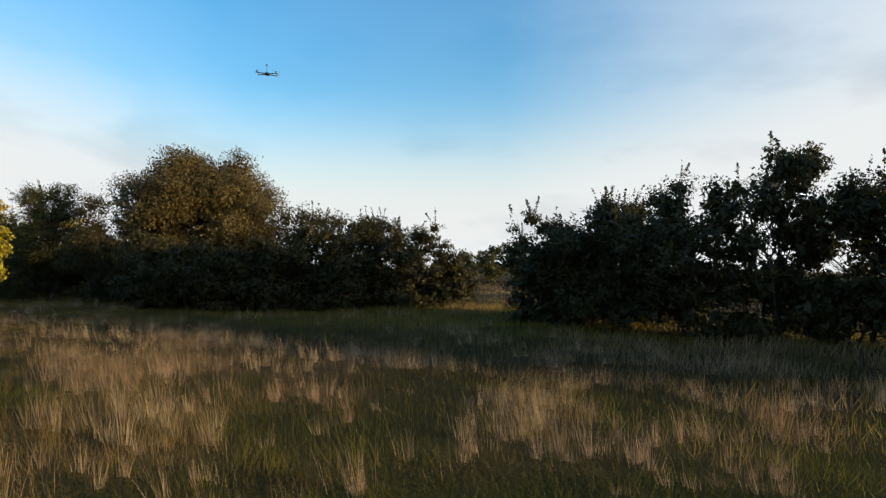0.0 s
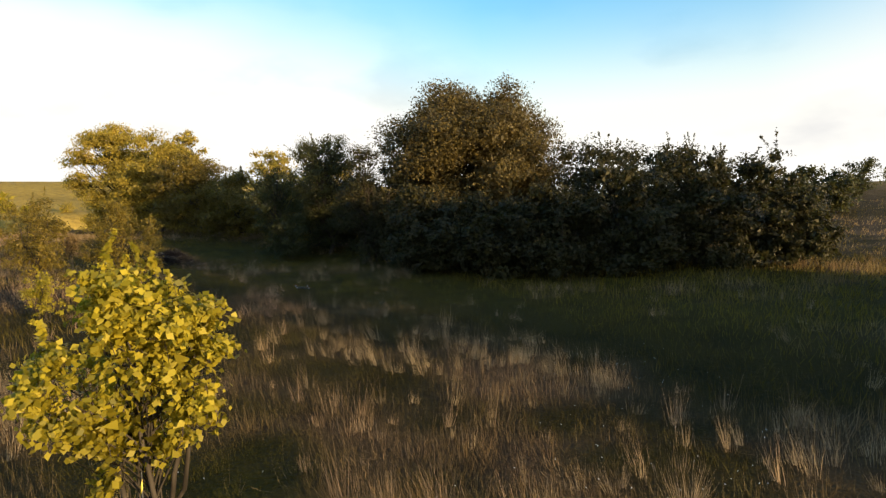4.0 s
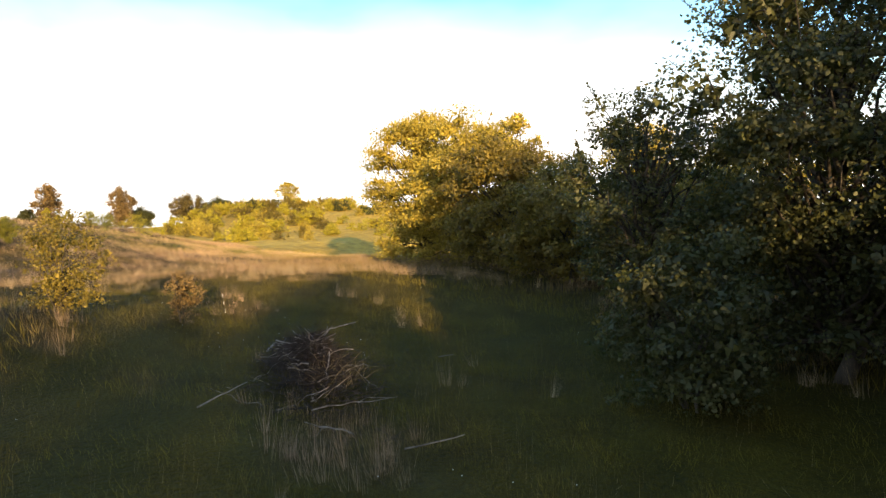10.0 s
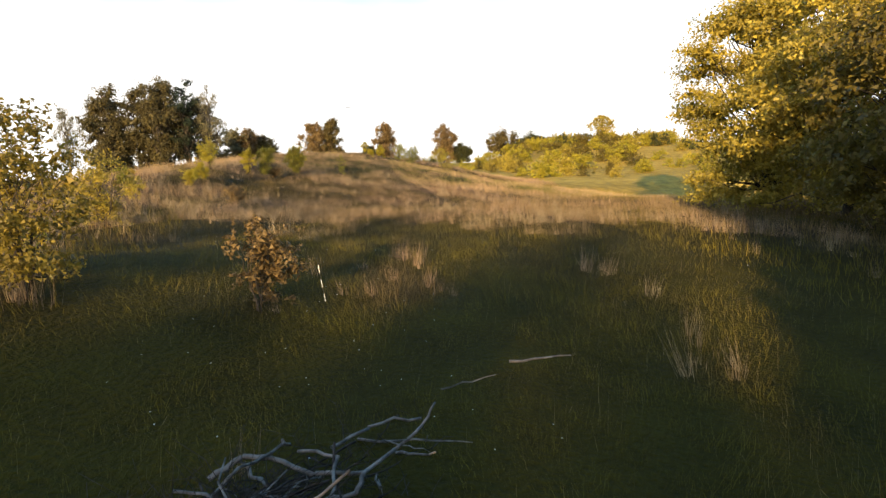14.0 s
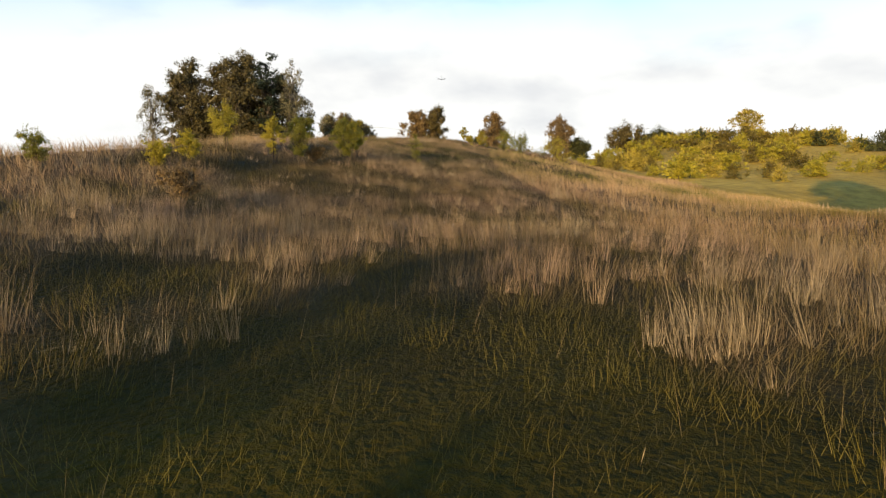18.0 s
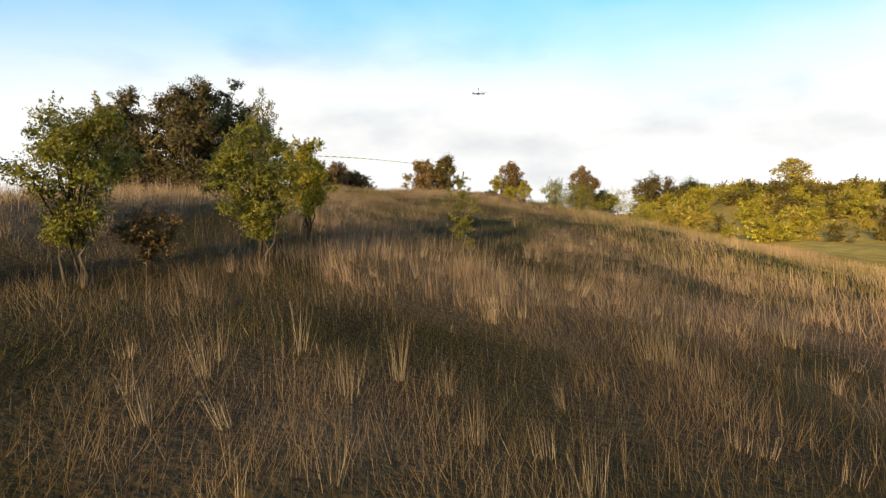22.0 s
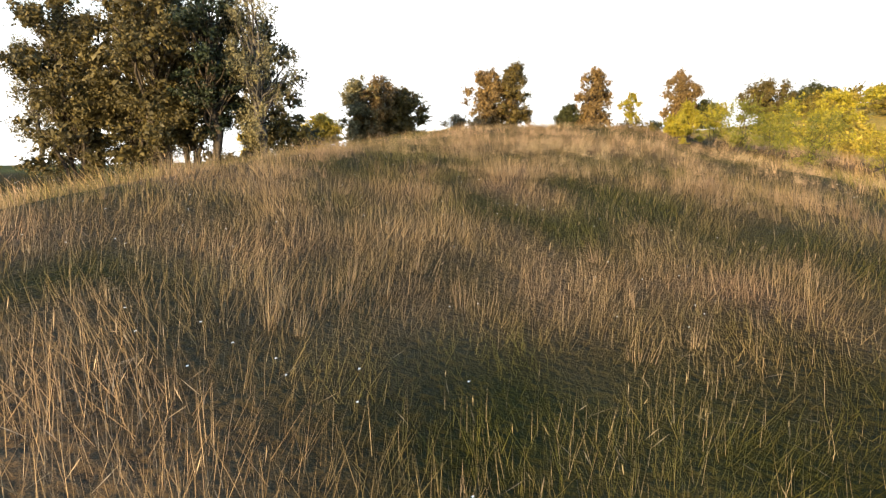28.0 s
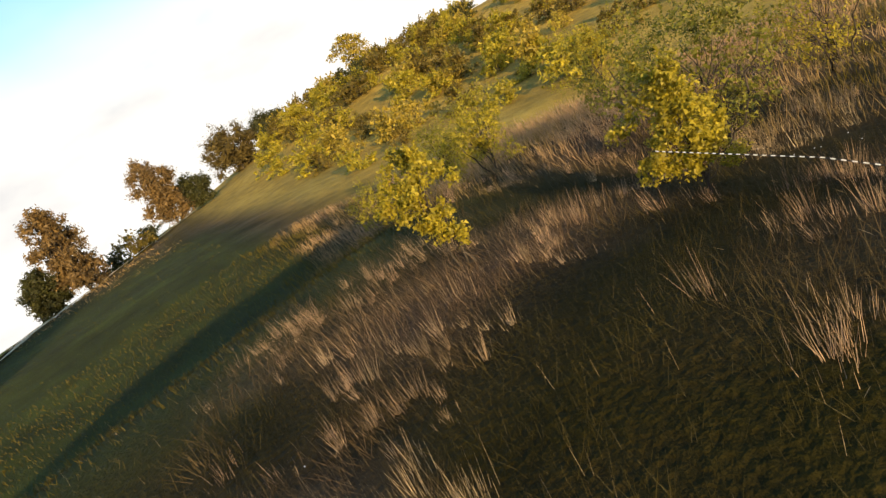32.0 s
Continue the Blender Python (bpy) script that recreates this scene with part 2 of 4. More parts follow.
LEAF_GOLD = leaf_material("golden_olive_leaves", (0.048, 0.040, 0.008), (0.18, 0.13, 0.024), (0.24, 0.18, 0.026), 0.35)
LEAF_AMBER = leaf_material("amber_olive_leaves", (0.055, 0.046, 0.008), (0.23, 0.165, 0.026), (0.27, 0.20, 0.028), 0.35)
LEAF_MID = leaf_material("olive_leaves", (0.020, 0.025, 0.008), (0.066, 0.066, 0.020), (0.10, 0.095, 0.018), 0.3)
LEAF_YELLOW = leaf_material("yellow_leaves", (0.11, 0.10, 0.010), (0.41, 0.335, 0.034), (0.45, 0.375, 0.03), 0.38)
LEAF_BUSH = leaf_material("fresh_olive_leaves", (0.048, 0.052, 0.008), (0.20, 0.19, 0.026), (0.29, 0.265, 0.03), 0.35)
LEAF_GREY = leaf_material("silvery_birch_leaves", (0.055, 0.055, 0.030), (0.21, 0.18, 0.095), (0.15, 0.13, 0.055), 0.3)
LEAF_RUSSET = leaf_material("russet_leaves", (0.058, 0.040, 0.017), (0.24, 0.155, 0.062), (0.17, 0.11, 0.035), 0.3)
LEAF_PINE = leaf_material("pine_needles", (0.008, 0.013, 0.007), (0.024, 0.034, 0.014), (0.02, 0.03, 0.008), 0.1)
BARK = bark_material("grey_bark", (0.020, 0.016, 0.012), (0.075, 0.062, 0.05))
BARK_BIRCH = bark_material("birch_bark", (0.025, 0.022, 0.02), (0.11, 0.10, 0.09), 5)
DEADWOOD = bark_material("weathered_deadwood", (0.08, 0.070, 0.062), (0.25, 0.215, 0.19), 12)
BRUSHWOOD = bark_material("dark_brushwood", (0.016, 0.012, 0.010), (0.070, 0.054, 0.048), 12)
DRYTWIG = bark_material("dry_olive_twigs", (0.08, 0.065, 0.035), (0.24, 0.19, 0.11), 14)
SOIL = soil_material()
TAPE_BLACK = plain_material("black_tape", (0.012, 0.012, 0.012), 0.35)
TAPE_YELLOW = plain_material("yellow_tape", (0.60, 0.50, 0.08), 0.35)
TAPE_WHITE = plain_material("white_tape", (0.75, 0.74, 0.70), 0.35)
CARBON = plain_material("black_carbon", (0.015, 0.015, 0.017), 0.4)
METAL = plain_material("motor_metal", (0.25, 0.25, 0.27), 0.35, 0.9)
PETAL = plain_material("white_petals", (0.8, 0.8, 0.76), 0.7)

# ---- lie of the land ----
rng = np.random.default_rng(5)


def step(v):
    v = np.clip(v, 0, 1)
    return v * v * (3 - 2 * v)


def lattice(seed, n=256):
    return np.random.default_rng(seed).random((n, n))


LAT = [lattice(k) for k in range(6)]


def wave(x, y, size, k=0):
    """Smooth noise from 0 to 1 with bumps of that size in metres."""
    g = LAT[k]
    u, v = np.asarray(x) / size + 1000.3, np.asarray(y) / size + 1000.7
    i, j = np.floor(u).astype(int), np.floor(v).astype(int)
    a, b = step(u - i), step(v - j)
    i, j, i1, j1 = i % 256, j % 256, (i + 1) % 256, (j + 1) % 256
    return (g[i, j] * (1 - a) + g[i1, j] * a) * (1 - b) + (g[i, j1] * (1 - a) + g[i1, j1] * a) * b


def height(x, y):
    x, y = np.asarray(x, float), np.asarray(y, float)
    s = -x + 1.2 * (24 - y)
    hill = np.interp(s, [-40, 5, 17, 23, 28, 35, 43, 50, 57, 64, 74, 82, 88, 96, 104, 112, 150, 260],
                     [-0.6, -0.1, 0.28, 0.52, 0.7, 0.85, 1.0, 1.2, 1.8, 2.5, 3.5, 4.1, 4.6, 5.2, 5.5, 5.55, 5.5, 5.7])
    hill = hill - 3.0 * step((-x - 60) / 40) * step((y - 16) / 22) - 2.4 * step((11 - y) / 16) * step((-x - 45) / 22)
    hill = hill - 0.8 * step((15 - y) / 10) * step((-x - 42) / 10) * step((x + 80) / 12)
    low = np.minimum(hill, 0.75 + 0.9 * step((5 - y) / 60))
    w = step((x + 34) / 22)
    hill = hill * (1 - w) + low * w
    west = 3.5 + 1.2 * step((-x - 104) / 26) + 0.012 * np.clip(-x - 150, 0, 200)
    west = west - 2.2 * step((y - 14) / 26) + 7.6 * step((-x - 118) / 75) * step((y - 12) / 45)
    w = step((-x - 96.5 - 0.15 * np.clip(y - 9, -20, 20)) / 12)
    z = hill * (1 - w) + west * w
    z = z + 2.2 * step((y - 62) / 90) * step((x + 24) / 24)
    z = z - (0.035 + 0.05 * step((10 - y) / 40)) * np.clip(np.hypot(x + 60, y - 20) - 150, 0, None)
    z = z + 0.45 * np.exp(-((x + 20.5) ** 2 / 45 + (y - 20) ** 2 / 16))
    z = z + 0.55 * np.exp(-((x + 32.5) ** 2 / 16 + (y - 24.6) ** 2 / 9))
    z = z - 0.60 * np.exp(-((x + 30.0) ** 2 / 40 + (y - 31.5) ** 2 / 40))
    z = z + 0.10 * np.exp(-((x + 63.0) ** 2 / 18 + (y - 19.8) ** 2 / 11))
    z = z - 0.38 * step((-x - 43) / 12) * step((x + 79) / 10) * step((y - 14.5) / 4)
    z = z - 0.35 * np.exp(-((x + 82) ** 2 / 160 + (y - 15) ** 2 / 45))
    z = z - 0.75 * step((13.5 - y) / 5) * step((-x - 44) / 6) * step((x + 66) / 5)
    z = z - 0.8 * step((12.5 - y) / 5) * step((-x - 66) / 6) * step((x + 94) / 6)
    z = z - 0.6 * step((y - 16.5) / 5) * step((-x - 84) / 5) * step((x + 101) / 5)
    z = z - step((-x - 104) / 24) * (0.10 * np.clip(-4 - y, 0, 80) + 0.03 * np.clip(-x - 150, 0, 200) * step((20 - y) / 20))
    bank = y - np.interp(-x, [100, 118, 130, 146, 158, 170, 182], [-10, -5.4, -3, 1.6, 7, 13.5, 24])
    z = z + np.interp(-x, [96, 108, 118, 130, 146, 158, 182, 205], [0, 0.40, 0.30, 0.10, 0.30, 0.75, 0.70, 0]) * np.exp(-(bank / 9) ** 2)
    z = z + 0.22 * (wave(x, y, 5.0, 1) - 0.5) + 0.10 * (wave(x, y, 1.7, 2) - 0.5)
    return z


def ground_at(x, y):
    return float(height(np.array([x]), np.array([y]))[0])


def spread(lo, hi, fine):
    a = np.arange(lo, hi + fine / 2, fine)
    k = np.array([fine * 1.32 ** i for i in range(1, 26)])
    return np.concatenate([(lo - np.cumsum(k))[::-1], a, hi + np.cumsum(k)])


def dryness(x, y):
    """0 for green sward, 1 for tall dry grass."""
    d = 0.48 * wave(x, y, 1.9, 3) + 0.26 * wave(x, y, 7.0, 4) + 0.42 * wave(x, y, 0.75, 5) - 0.08
    valley = step((y - 19) / 9) * step((x + 48) / 12) * step((42 - y) / 6)
    knoll = step((y - 10.2 - 0.36 * np.clip(-x - 89, 0, 12)) / 1.2) * step((x + 99.5) / 2)
    field = step((-x - 83) / 3) * (1 - knoll) * step((21 - y) / 6) * step((x + 150) / 10)
    start = step((x + 12) / 8) * step((19 - y) / 5)
    far = step((-x - 98) / 10) * step((y - 20) / 10)
    brow = step((-x - 46) / 6) * step((x + 70) / 5)
    return np.clip(d + 0.03 - 0.01 * start - 0.25 * valley - 0.8 * field + 0.06 * brow + 0.5 * far, 0, 1)


def tint_at(x, y, r):
    """Colours of the grass: green, straw and reddish straw."""
    d = dryness(x, y)
    mix = np.clip(2.2 * (d - 0.5) + 0.30 + 0.35 * (r[:, 0] - 0.5), 0, 1)[:, None]
    # start meadow: fresher green, plus raking sun put into green and straw
    lush_sun = (step((x + 10) / 8) * step((18 - y) / 6))[:, None]
    # valley grass: its own green, lightened and warmed to lift the shade there
    fresh_lift = (step((y - 21) / 7) * step((x + 46) / 10) * step((42 - y) / 6))[:, None]
    slope = (step((-x - 67) / 5) * step((x + 93) / 4))[:, None]
    green = np.array([0.080, 0.062, 0.007]) * (1 - fresh_lift) + np.array([0.150, 0.118, 0.011]) * fresh_lift
    green = green * (1 - slope) + np.array([0.078, 0.074, 0.011]) * slope
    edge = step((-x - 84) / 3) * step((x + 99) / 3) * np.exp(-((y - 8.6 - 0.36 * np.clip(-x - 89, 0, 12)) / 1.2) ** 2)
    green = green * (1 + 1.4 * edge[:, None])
    green = green * (0.7 + 0.6 * r[:, 1:2]) * (1 + np.array([0.3, 0.6, 0.2]) * lush_sun)
    brow = (step((-x - 46) / 6) * step((x + 70) / 6))[:, None]
    green = green * (1 - 0.32 * brow) + np.array([0.075, 0.053, 0.022]) * (0.6 + 0.8 * r[:, 1:2]) * 0.32 * brow
    red = wave(x, y, 3.1, 1)[:, None] * 0.7 + 0.3 * r[:, 2:3]
    straw = np.array([0.26, 0.182, 0.095]) * (1 - red) + np.array([0.245, 0.150, 0.094]) * red
    straw = (straw + np.array([0.07, 0.035, -0.02]) * lush_sun) * (0.75 + 0.5 * r[:, 1:2])
    straw = straw * (1 + 0.30 * step((-x - 60) / 8))[:, None]
    return green * (1 - mix) + straw * mix


def build_ground():
    xs, ys = spread(-128, 22, 0.8), spread(-24, 58, 0.8)
    X, Y = np.meshgrid(xs, ys, indexing="ij")
    Z = height(X, Y)
    nx, ny = X.shape
    me = bpy.data.meshes.new("ground")
    idx = np.arange(nx * ny).reshape(nx, ny)
    quads = np.stack([idx[:-1, :-1], idx[1:, :-1], idx[1:, 1:], idx[:-1, 1:]], -1).reshape(-1, 4)
    fill_mesh(me, np.stack([X, Y, Z], -1).reshape(-1, 3), quads)
    x, y = X.ravel(), Y.ravel()
    # turf colour cut to 0.28 for the shade between blades, less on the brow
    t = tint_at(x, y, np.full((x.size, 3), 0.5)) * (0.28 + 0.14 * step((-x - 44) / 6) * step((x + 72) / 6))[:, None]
    far = step((np.hypot(x + 50, y - 20) - 90) / 120)[:, None]
    t = t * (1 - far) + np.array([0.30, 0.225, 0.06]) * far
    gold = np.maximum(step((-x - 99) / 8) * step((y - 20) / 6), step((-x - 62) / 14) * step((y - 33) / 8))[:, None]
    t = t * (1 - gold) + np.array([0.33, 0.23, 0.05]) * (0.75 + 0.5 * wave(x, y, 6.0, 2)[:, None]) * gold
    field = (step((-x - 95) / 5) * step((22 - y) / 5) * step((x + 165) / 20))[:, None]
    t = t * (1 - field) + np.array([0.036, 0.044, 0.008]) * (0.7 + 0.6 * wave(x, y, 2.5, 4)[:, None]) * field
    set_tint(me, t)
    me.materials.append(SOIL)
    me.polygons.foreach_set("use_smooth", np.ones(len(me.polygons), bool))
    return tagged(new("ground", me), "uneven hillside meadow turf with dry thatch", "ground", kind="structure")


def fill_mesh(me, verts, quads):
    me.vertices.add(len(verts))
    me.vertices.foreach_set("co", np.ascontiguousarray(verts, dtype=np.float32).ravel())
    k = quads.shape[1]
    me.loops.add(quads.size)
    me.loops.foreach_set("vertex_index", quads.astype(np.int32).ravel())
    me.polygons.add(len(quads))
    me.polygons.foreach_set("loop_start", np.arange(0, quads.size, k, dtype=np.int32))
    me.update(calc_edges=True)


def set_tint(me, rgb):
    a = me.attributes.new("tint", "FLOAT_COLOR", "POINT")
    a.data.foreach_set("color", np.concatenate([rgb, np.ones((len(rgb), 1))], 1).astype(np.float32).ravel())


build_ground()

# ---- grass ----
COURSE = np.array([(6, 0), (3, 7), (-3, 13.5), (-10, 22), (-16, 27), (-24, 31), (-31, 31.5), (-41, 29), (-50, 25.6), (-58, 23),
                   (-66, 19.6), (-75, 17.3), (-84, 15.6), (-93, 16)], float)


def from_course(x, y):
    best = np.full(np.shape(x), 1e9)
    for a, b in zip(COURSE[:-1], COURSE[1:]):
        d = b - a
        t = np.clip(((x - a[0]) * d[0] + (y - a[1]) * d[1]) / (d @ d), 0, 1)
        best = np.minimum(best, np.hypot(x - a[0] - t * d[0], y - a[1] - t * d[1]))
    return best


def headed(x, y, h, r, lean_by=0.6):
    """Stalks that bend over at the top, each with a slim nodding seed head."""
    n = len(x)
    z = height(x, y) - 0.03
    a, b = r[:, 0] * 2 * np.pi, r[:, 1] * 2 * np.pi
    side = np.stack([np.cos(a), np.sin(a), np.zeros(n)], 1)
    lean = np.stack([np.cos(b), np.sin(b), np.zeros(n)], 1) * (lean_by * h * r[:, 2])[:, None]
    p = np.stack([x, y, z], 1)
    up = np.array([0, 0, 1.0])
    knee = p + lean * 0.45 + up * (h * 0.78)[:, None]
    tip = p + lean * 1.25 + up * (h * (1 - 0.2 * r[:, 2]))[:, None]
    mid = knee * 0.45 + tip * 0.55
    fat = (0.0020 + 0.0022 * r[:, 3:4]) * side
    return np.stack([p - side * 0.0013, p + side * 0.0013, knee, mid - fat, tip, mid + fat], 1)


def spears(x, y, h, w, r, lean_by=0.8):
    """Short blades: one leaning triangle each."""
    n = len(x)
    z = height(x, y) - 0.03
    a, b = r[:, 0] * 2 * np.pi, r[:, 1] * 2 * np.pi
    side = np.stack([np.cos(a), np.sin(a), np.zeros(n)], 1) * w[:, None]
    p = np.stack([x, y, z], 1)
    tip = p + np.stack([np.cos(b), np.sin(b), np.zeros(n)], 1) * (lean_by * h * r[:, 2])[:, None] + np.array([0, 0, 1.0]) * h[:, None]
    return np.stack([p - side, p + side, tip], 1)


def grass_object(name, label, V, tint):
    n = len(V)
    me = bpy.data.meshes.new(name)
    k = V.shape[1]
    corners = np.array([[0, 1, 2]] if k == 3 else [[0, 1, 2], [2, 3, 4], [2, 4, 5]])
    fill_mesh(me, V.reshape(-1, 3), (np.arange(n)[:, None, None] * k + corners).reshape(-1, 3))
    set_tint(me, np.repeat(tint, k, axis=0))
    me.materials.append(GRASS)
    return tagged(new(name, me), label, "grass", kind="stuff")


def scatter(lo, hi, count, near, far):
    """Random places in a box, kept with the given distance band from the course."""
    x, y = rng.uniform(lo[0], hi[0], count), rng.uniform(lo[1], hi[1], count)
    d = from_course(x, y)
    k = (d >= near) & (d < far)
    return x[k], y[k], d[k]


def meadow():
    # sward close to the course: blades combed by the wind, longer where it is dry
    x, y, d = scatter((-106, -8), (16, 46), 3600000, 0, 8.5)
    keep = rng.random(len(x)) < np.clip(1.2 - d / 5.5, 0.2, 1)
    x, y, d = x[keep], y[keep], d[keep]
    r = rng.random((len(x), 4))
    r[:, 1] = 0.5 + 0.9 * (wave(x, y, 1.1, 2) - 0.5) + 0.2 * rng.normal(0, 1, len(x))
    dr = dryness(x, y)
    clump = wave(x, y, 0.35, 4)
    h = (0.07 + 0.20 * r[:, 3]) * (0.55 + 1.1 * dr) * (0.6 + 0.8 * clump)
    # blades darkened where clumps thin out, as self-shadow; sward also darker past x=-80
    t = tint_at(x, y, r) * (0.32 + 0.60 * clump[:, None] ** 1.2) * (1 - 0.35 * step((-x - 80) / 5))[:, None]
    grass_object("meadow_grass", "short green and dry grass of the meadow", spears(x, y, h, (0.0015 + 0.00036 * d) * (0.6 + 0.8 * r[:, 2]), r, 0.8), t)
    # thin tall stalks with seed heads, in drifts
    x, y, d = scatter((-106, -8), (16, 46), 2000000, 0, 10)
    r = rng.random((len(x), 4))
    r[:, 1] = 0.5 + 0.8 * (wave(x, y, 2.2, 2) - 0.5) + 0.13 * rng.normal(0, 1, len(x))
    dr = dryness(x, y)
    crest = step((-x - 56) / 8) * step((x + 92) / 6)
    drift = 0.22 + 1.35 * step((wave(x, y, 0.8, 0) - 0.42) * 3.5)
    k = r[:, 3] < (0.03 + 1.7 * np.clip(dr - 0.36, 0, 1) ** 1.5 * (1 - 0.68 * step((-x - 46) / 6)) + 0.20 * crest * wave(x, y, 1.6, 3)) * np.clip(1.25 - d / 9, 0, 1) * (1 - 0.6 * step((-x - 86) / 4)) * drift
    x, y, r, dr = x[k], y[k], r[k], dr[k]
    h = (0.22 + 0.34 * dr + 0.18 * rng.random(len(x)) ** 2) * (1 - 0.30 * step((-x - 66) / 4))
    t = tint_at(x, y, r) * 0.4 + 0.6 * (np.array([0.235, 0.165, 0.098]) + np.array([0.12, 0.10, 0.07]) * step((-x - 58) / 8)[:, None]) * (0.5 + rng.random((len(x), 1)))
    half = np.arange(len(x)) % 3 == 0
    grass_object("dry_stalks", "thin dry straw stalks with feathery seed heads", headed(x[half], y[half], h[half] * 1.12, r[half], 0.6), t[half])
    grass_object("dry_stems", "fine upright straw stems in the meadow", spears(x[~half], y[~half], h[~half], np.full((~half).sum(), 0.0015), r[~half], 0.32), t[~half])
    # coarser grass farther off
    x, y, d = scatter((-125, -25), (30, 60), 700000, 6.0, 26)
    r = rng.random((len(x), 4))
    dr = dryness(x, y)
    k = r[:, 3] < 0.5 + 0.6 * dr
    x, y, r, dr, d = x[k], y[k], r[k], dr[k], d[k]
    h = 0.14 + 0.42 * dr * (0.4 + r[:, 1])
    grass_object("slope_grass", "windblown dry meadow grass on the slopes", spears(x, y, h, 0.002 + 0.0007 * d, r, 0.8), tint_at(x, y, r) * (1 + 0.25 * step((-x - 60) / 6) * step((x + 100) / 8))[:, None])
    x, y, d = scatter((-190, -70), (80, 120), 560000, 24, 110)
    r = rng.random((len(x), 4))
    dr = dryness(x, y)
    k = (r[:, 3] < 0.3 + 0.8 * dr) & (rng.random(len(x)) < 30 / d) & (d < 75) & ~((x < -98) & (y > 18))
    x, y, r, dr, d = x[k], y[k], r[k], dr[k], d[k]
    h = 0.10 + 0.16 * dr * (0.5 + r[:, 1])
    grass_object("hillside_grass", "pale dry grass on the far slopes", spears(x, y, h, 0.006 + 0.0005 * d, r, 0.8), tint_at(x, y, r) * np.array([1.2, 1.2, 0.95]))


def tufts():
    """Dense clumps of dry stalks that lean with the wind, in drifts of uneven size."""
    x, y, d = scatter((-106, -8), (16, 46), 110000, 0, 15)
    dr = dryness(x, y)
    drift = 0.12 + 0.88 * step((wave(x, y, 0.75, 0) - 0.40) * 3)
    k = np.nonzero(rng.random(len(x)) < (dr - 0.33) * 2.6 * (1 + 0.8 * step((-x - 78) / 4)) * (1 - 0.62 * step((-x - 48) / 5) * step((x + 80) / 5)) * drift * np.clip(1.4 - d / 15, 0, 1))[0][:10500]
    cx, cy = x[k], y[k]
    n, per = len(cx), 32
    a, rad = rng.uniform(0, 2 * np.pi, (n, per)), np.abs(rng.normal(0, 1, (n, per))) * rng.uniform(0.03, 0.13, (n, 1))
    out = np.stack([np.cos(a), np.sin(a)], -1)
    base = np.stack([cx, cy], 1)[:, None] + out * rad[..., None]
    size = (0.20 + 0.48 * rng.random((n, 1)) ** 1.4) * (1 - 0.38 * step((-cx - 66) / 4))[:, None]
    h = size * rng.uniform(0.35, 1.15, (n, per))
    blow = 2 * np.pi * (0.5 + 0.9 * (wave(cx, cy, 2.2, 2) - 0.5))
    wind = (np.stack([np.cos(blow), np.sin(blow)], 1) * rng.uniform(0.0, 0.30, (n, 1)))[:, None] + rng.normal(0, 0.08, (n, 1, 2))
    tip = base + (out * rng.uniform(0.0, 0.3, (n, per, 1)) + wind + rng.normal(0, 0.07, (n, per, 2))) * h[..., None]
    p, q = base.reshape(-1, 2), tip.reshape(-1, 2)
    z = height(p[:, 0], p[:, 1]) - 0.03
    turn = rng.uniform(0, 2 * np.pi, len(p))
    side = np.stack([np.cos(turn), np.sin(turn), np.zeros(len(p))], 1) * 0.0022
    foot = np.concatenate([p, z[:, None]], 1)
    top = np.concatenate([q, (z + h.ravel())[:, None]], 1)
    hue = np.repeat(np.clip(1.6 * wave(cx, cy, 2.6, 1) - 0.45 + rng.normal(0, 0.15, n), 0, 1), per)[:, None]
    # clump tone: dimmed around x=-77, raised past x=-81 as if in grazing sun
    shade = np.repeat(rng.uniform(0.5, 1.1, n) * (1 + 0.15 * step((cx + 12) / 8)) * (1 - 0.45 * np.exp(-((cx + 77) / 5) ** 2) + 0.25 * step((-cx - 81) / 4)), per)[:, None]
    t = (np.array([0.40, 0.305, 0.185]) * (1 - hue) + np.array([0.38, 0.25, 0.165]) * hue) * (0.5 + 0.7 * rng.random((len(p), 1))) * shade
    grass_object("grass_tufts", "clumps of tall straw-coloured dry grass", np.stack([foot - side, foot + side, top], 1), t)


meadow()
tufts()


def flowers():
    """Small white flower heads scattered in the grass."""
    x, y, d = scatter((-100, 2), (10, 36), 9000, 0, 7)
    k = wave(x, y, 4.0, 0) > 0.68 - 0.22 * np.exp(-((x + 77) / 5) ** 2)
    x, y = x[k], y[k]
    n = len(x)
    z = height(x, y) + rng.uniform(0.12, 0.32, n)
    V = []
    for q in range(6):
        a = q * math.pi / 3
        V.append(np.stack([x + 0.007 * math.cos(a), y + 0.007 * math.sin(a), z + 0.004 * (q % 2)], 1))
    me = bpy.data.meshes.new("flowers")
    fill_mesh(me, np.stack(V, 1).reshape(-1, 3), np.arange(6 * n).reshape(n, 6))
    me.materials.append(PETAL)
    tagged(new("white_flowers", me), "small white flower heads in the grass", "flowers", kind="stuff")


flowers()


# ---- trees and shrubs ----
def part(name, me, material, parent, label=""):
    me.materials.append(material)
    ob = new(name, me)
    ob.parent = parent
    return tagged(ob, label) if label else ob


def unit(v):
    return v / np.maximum(np.linalg.norm(v, axis=-1, keepdims=True), 1e-9)


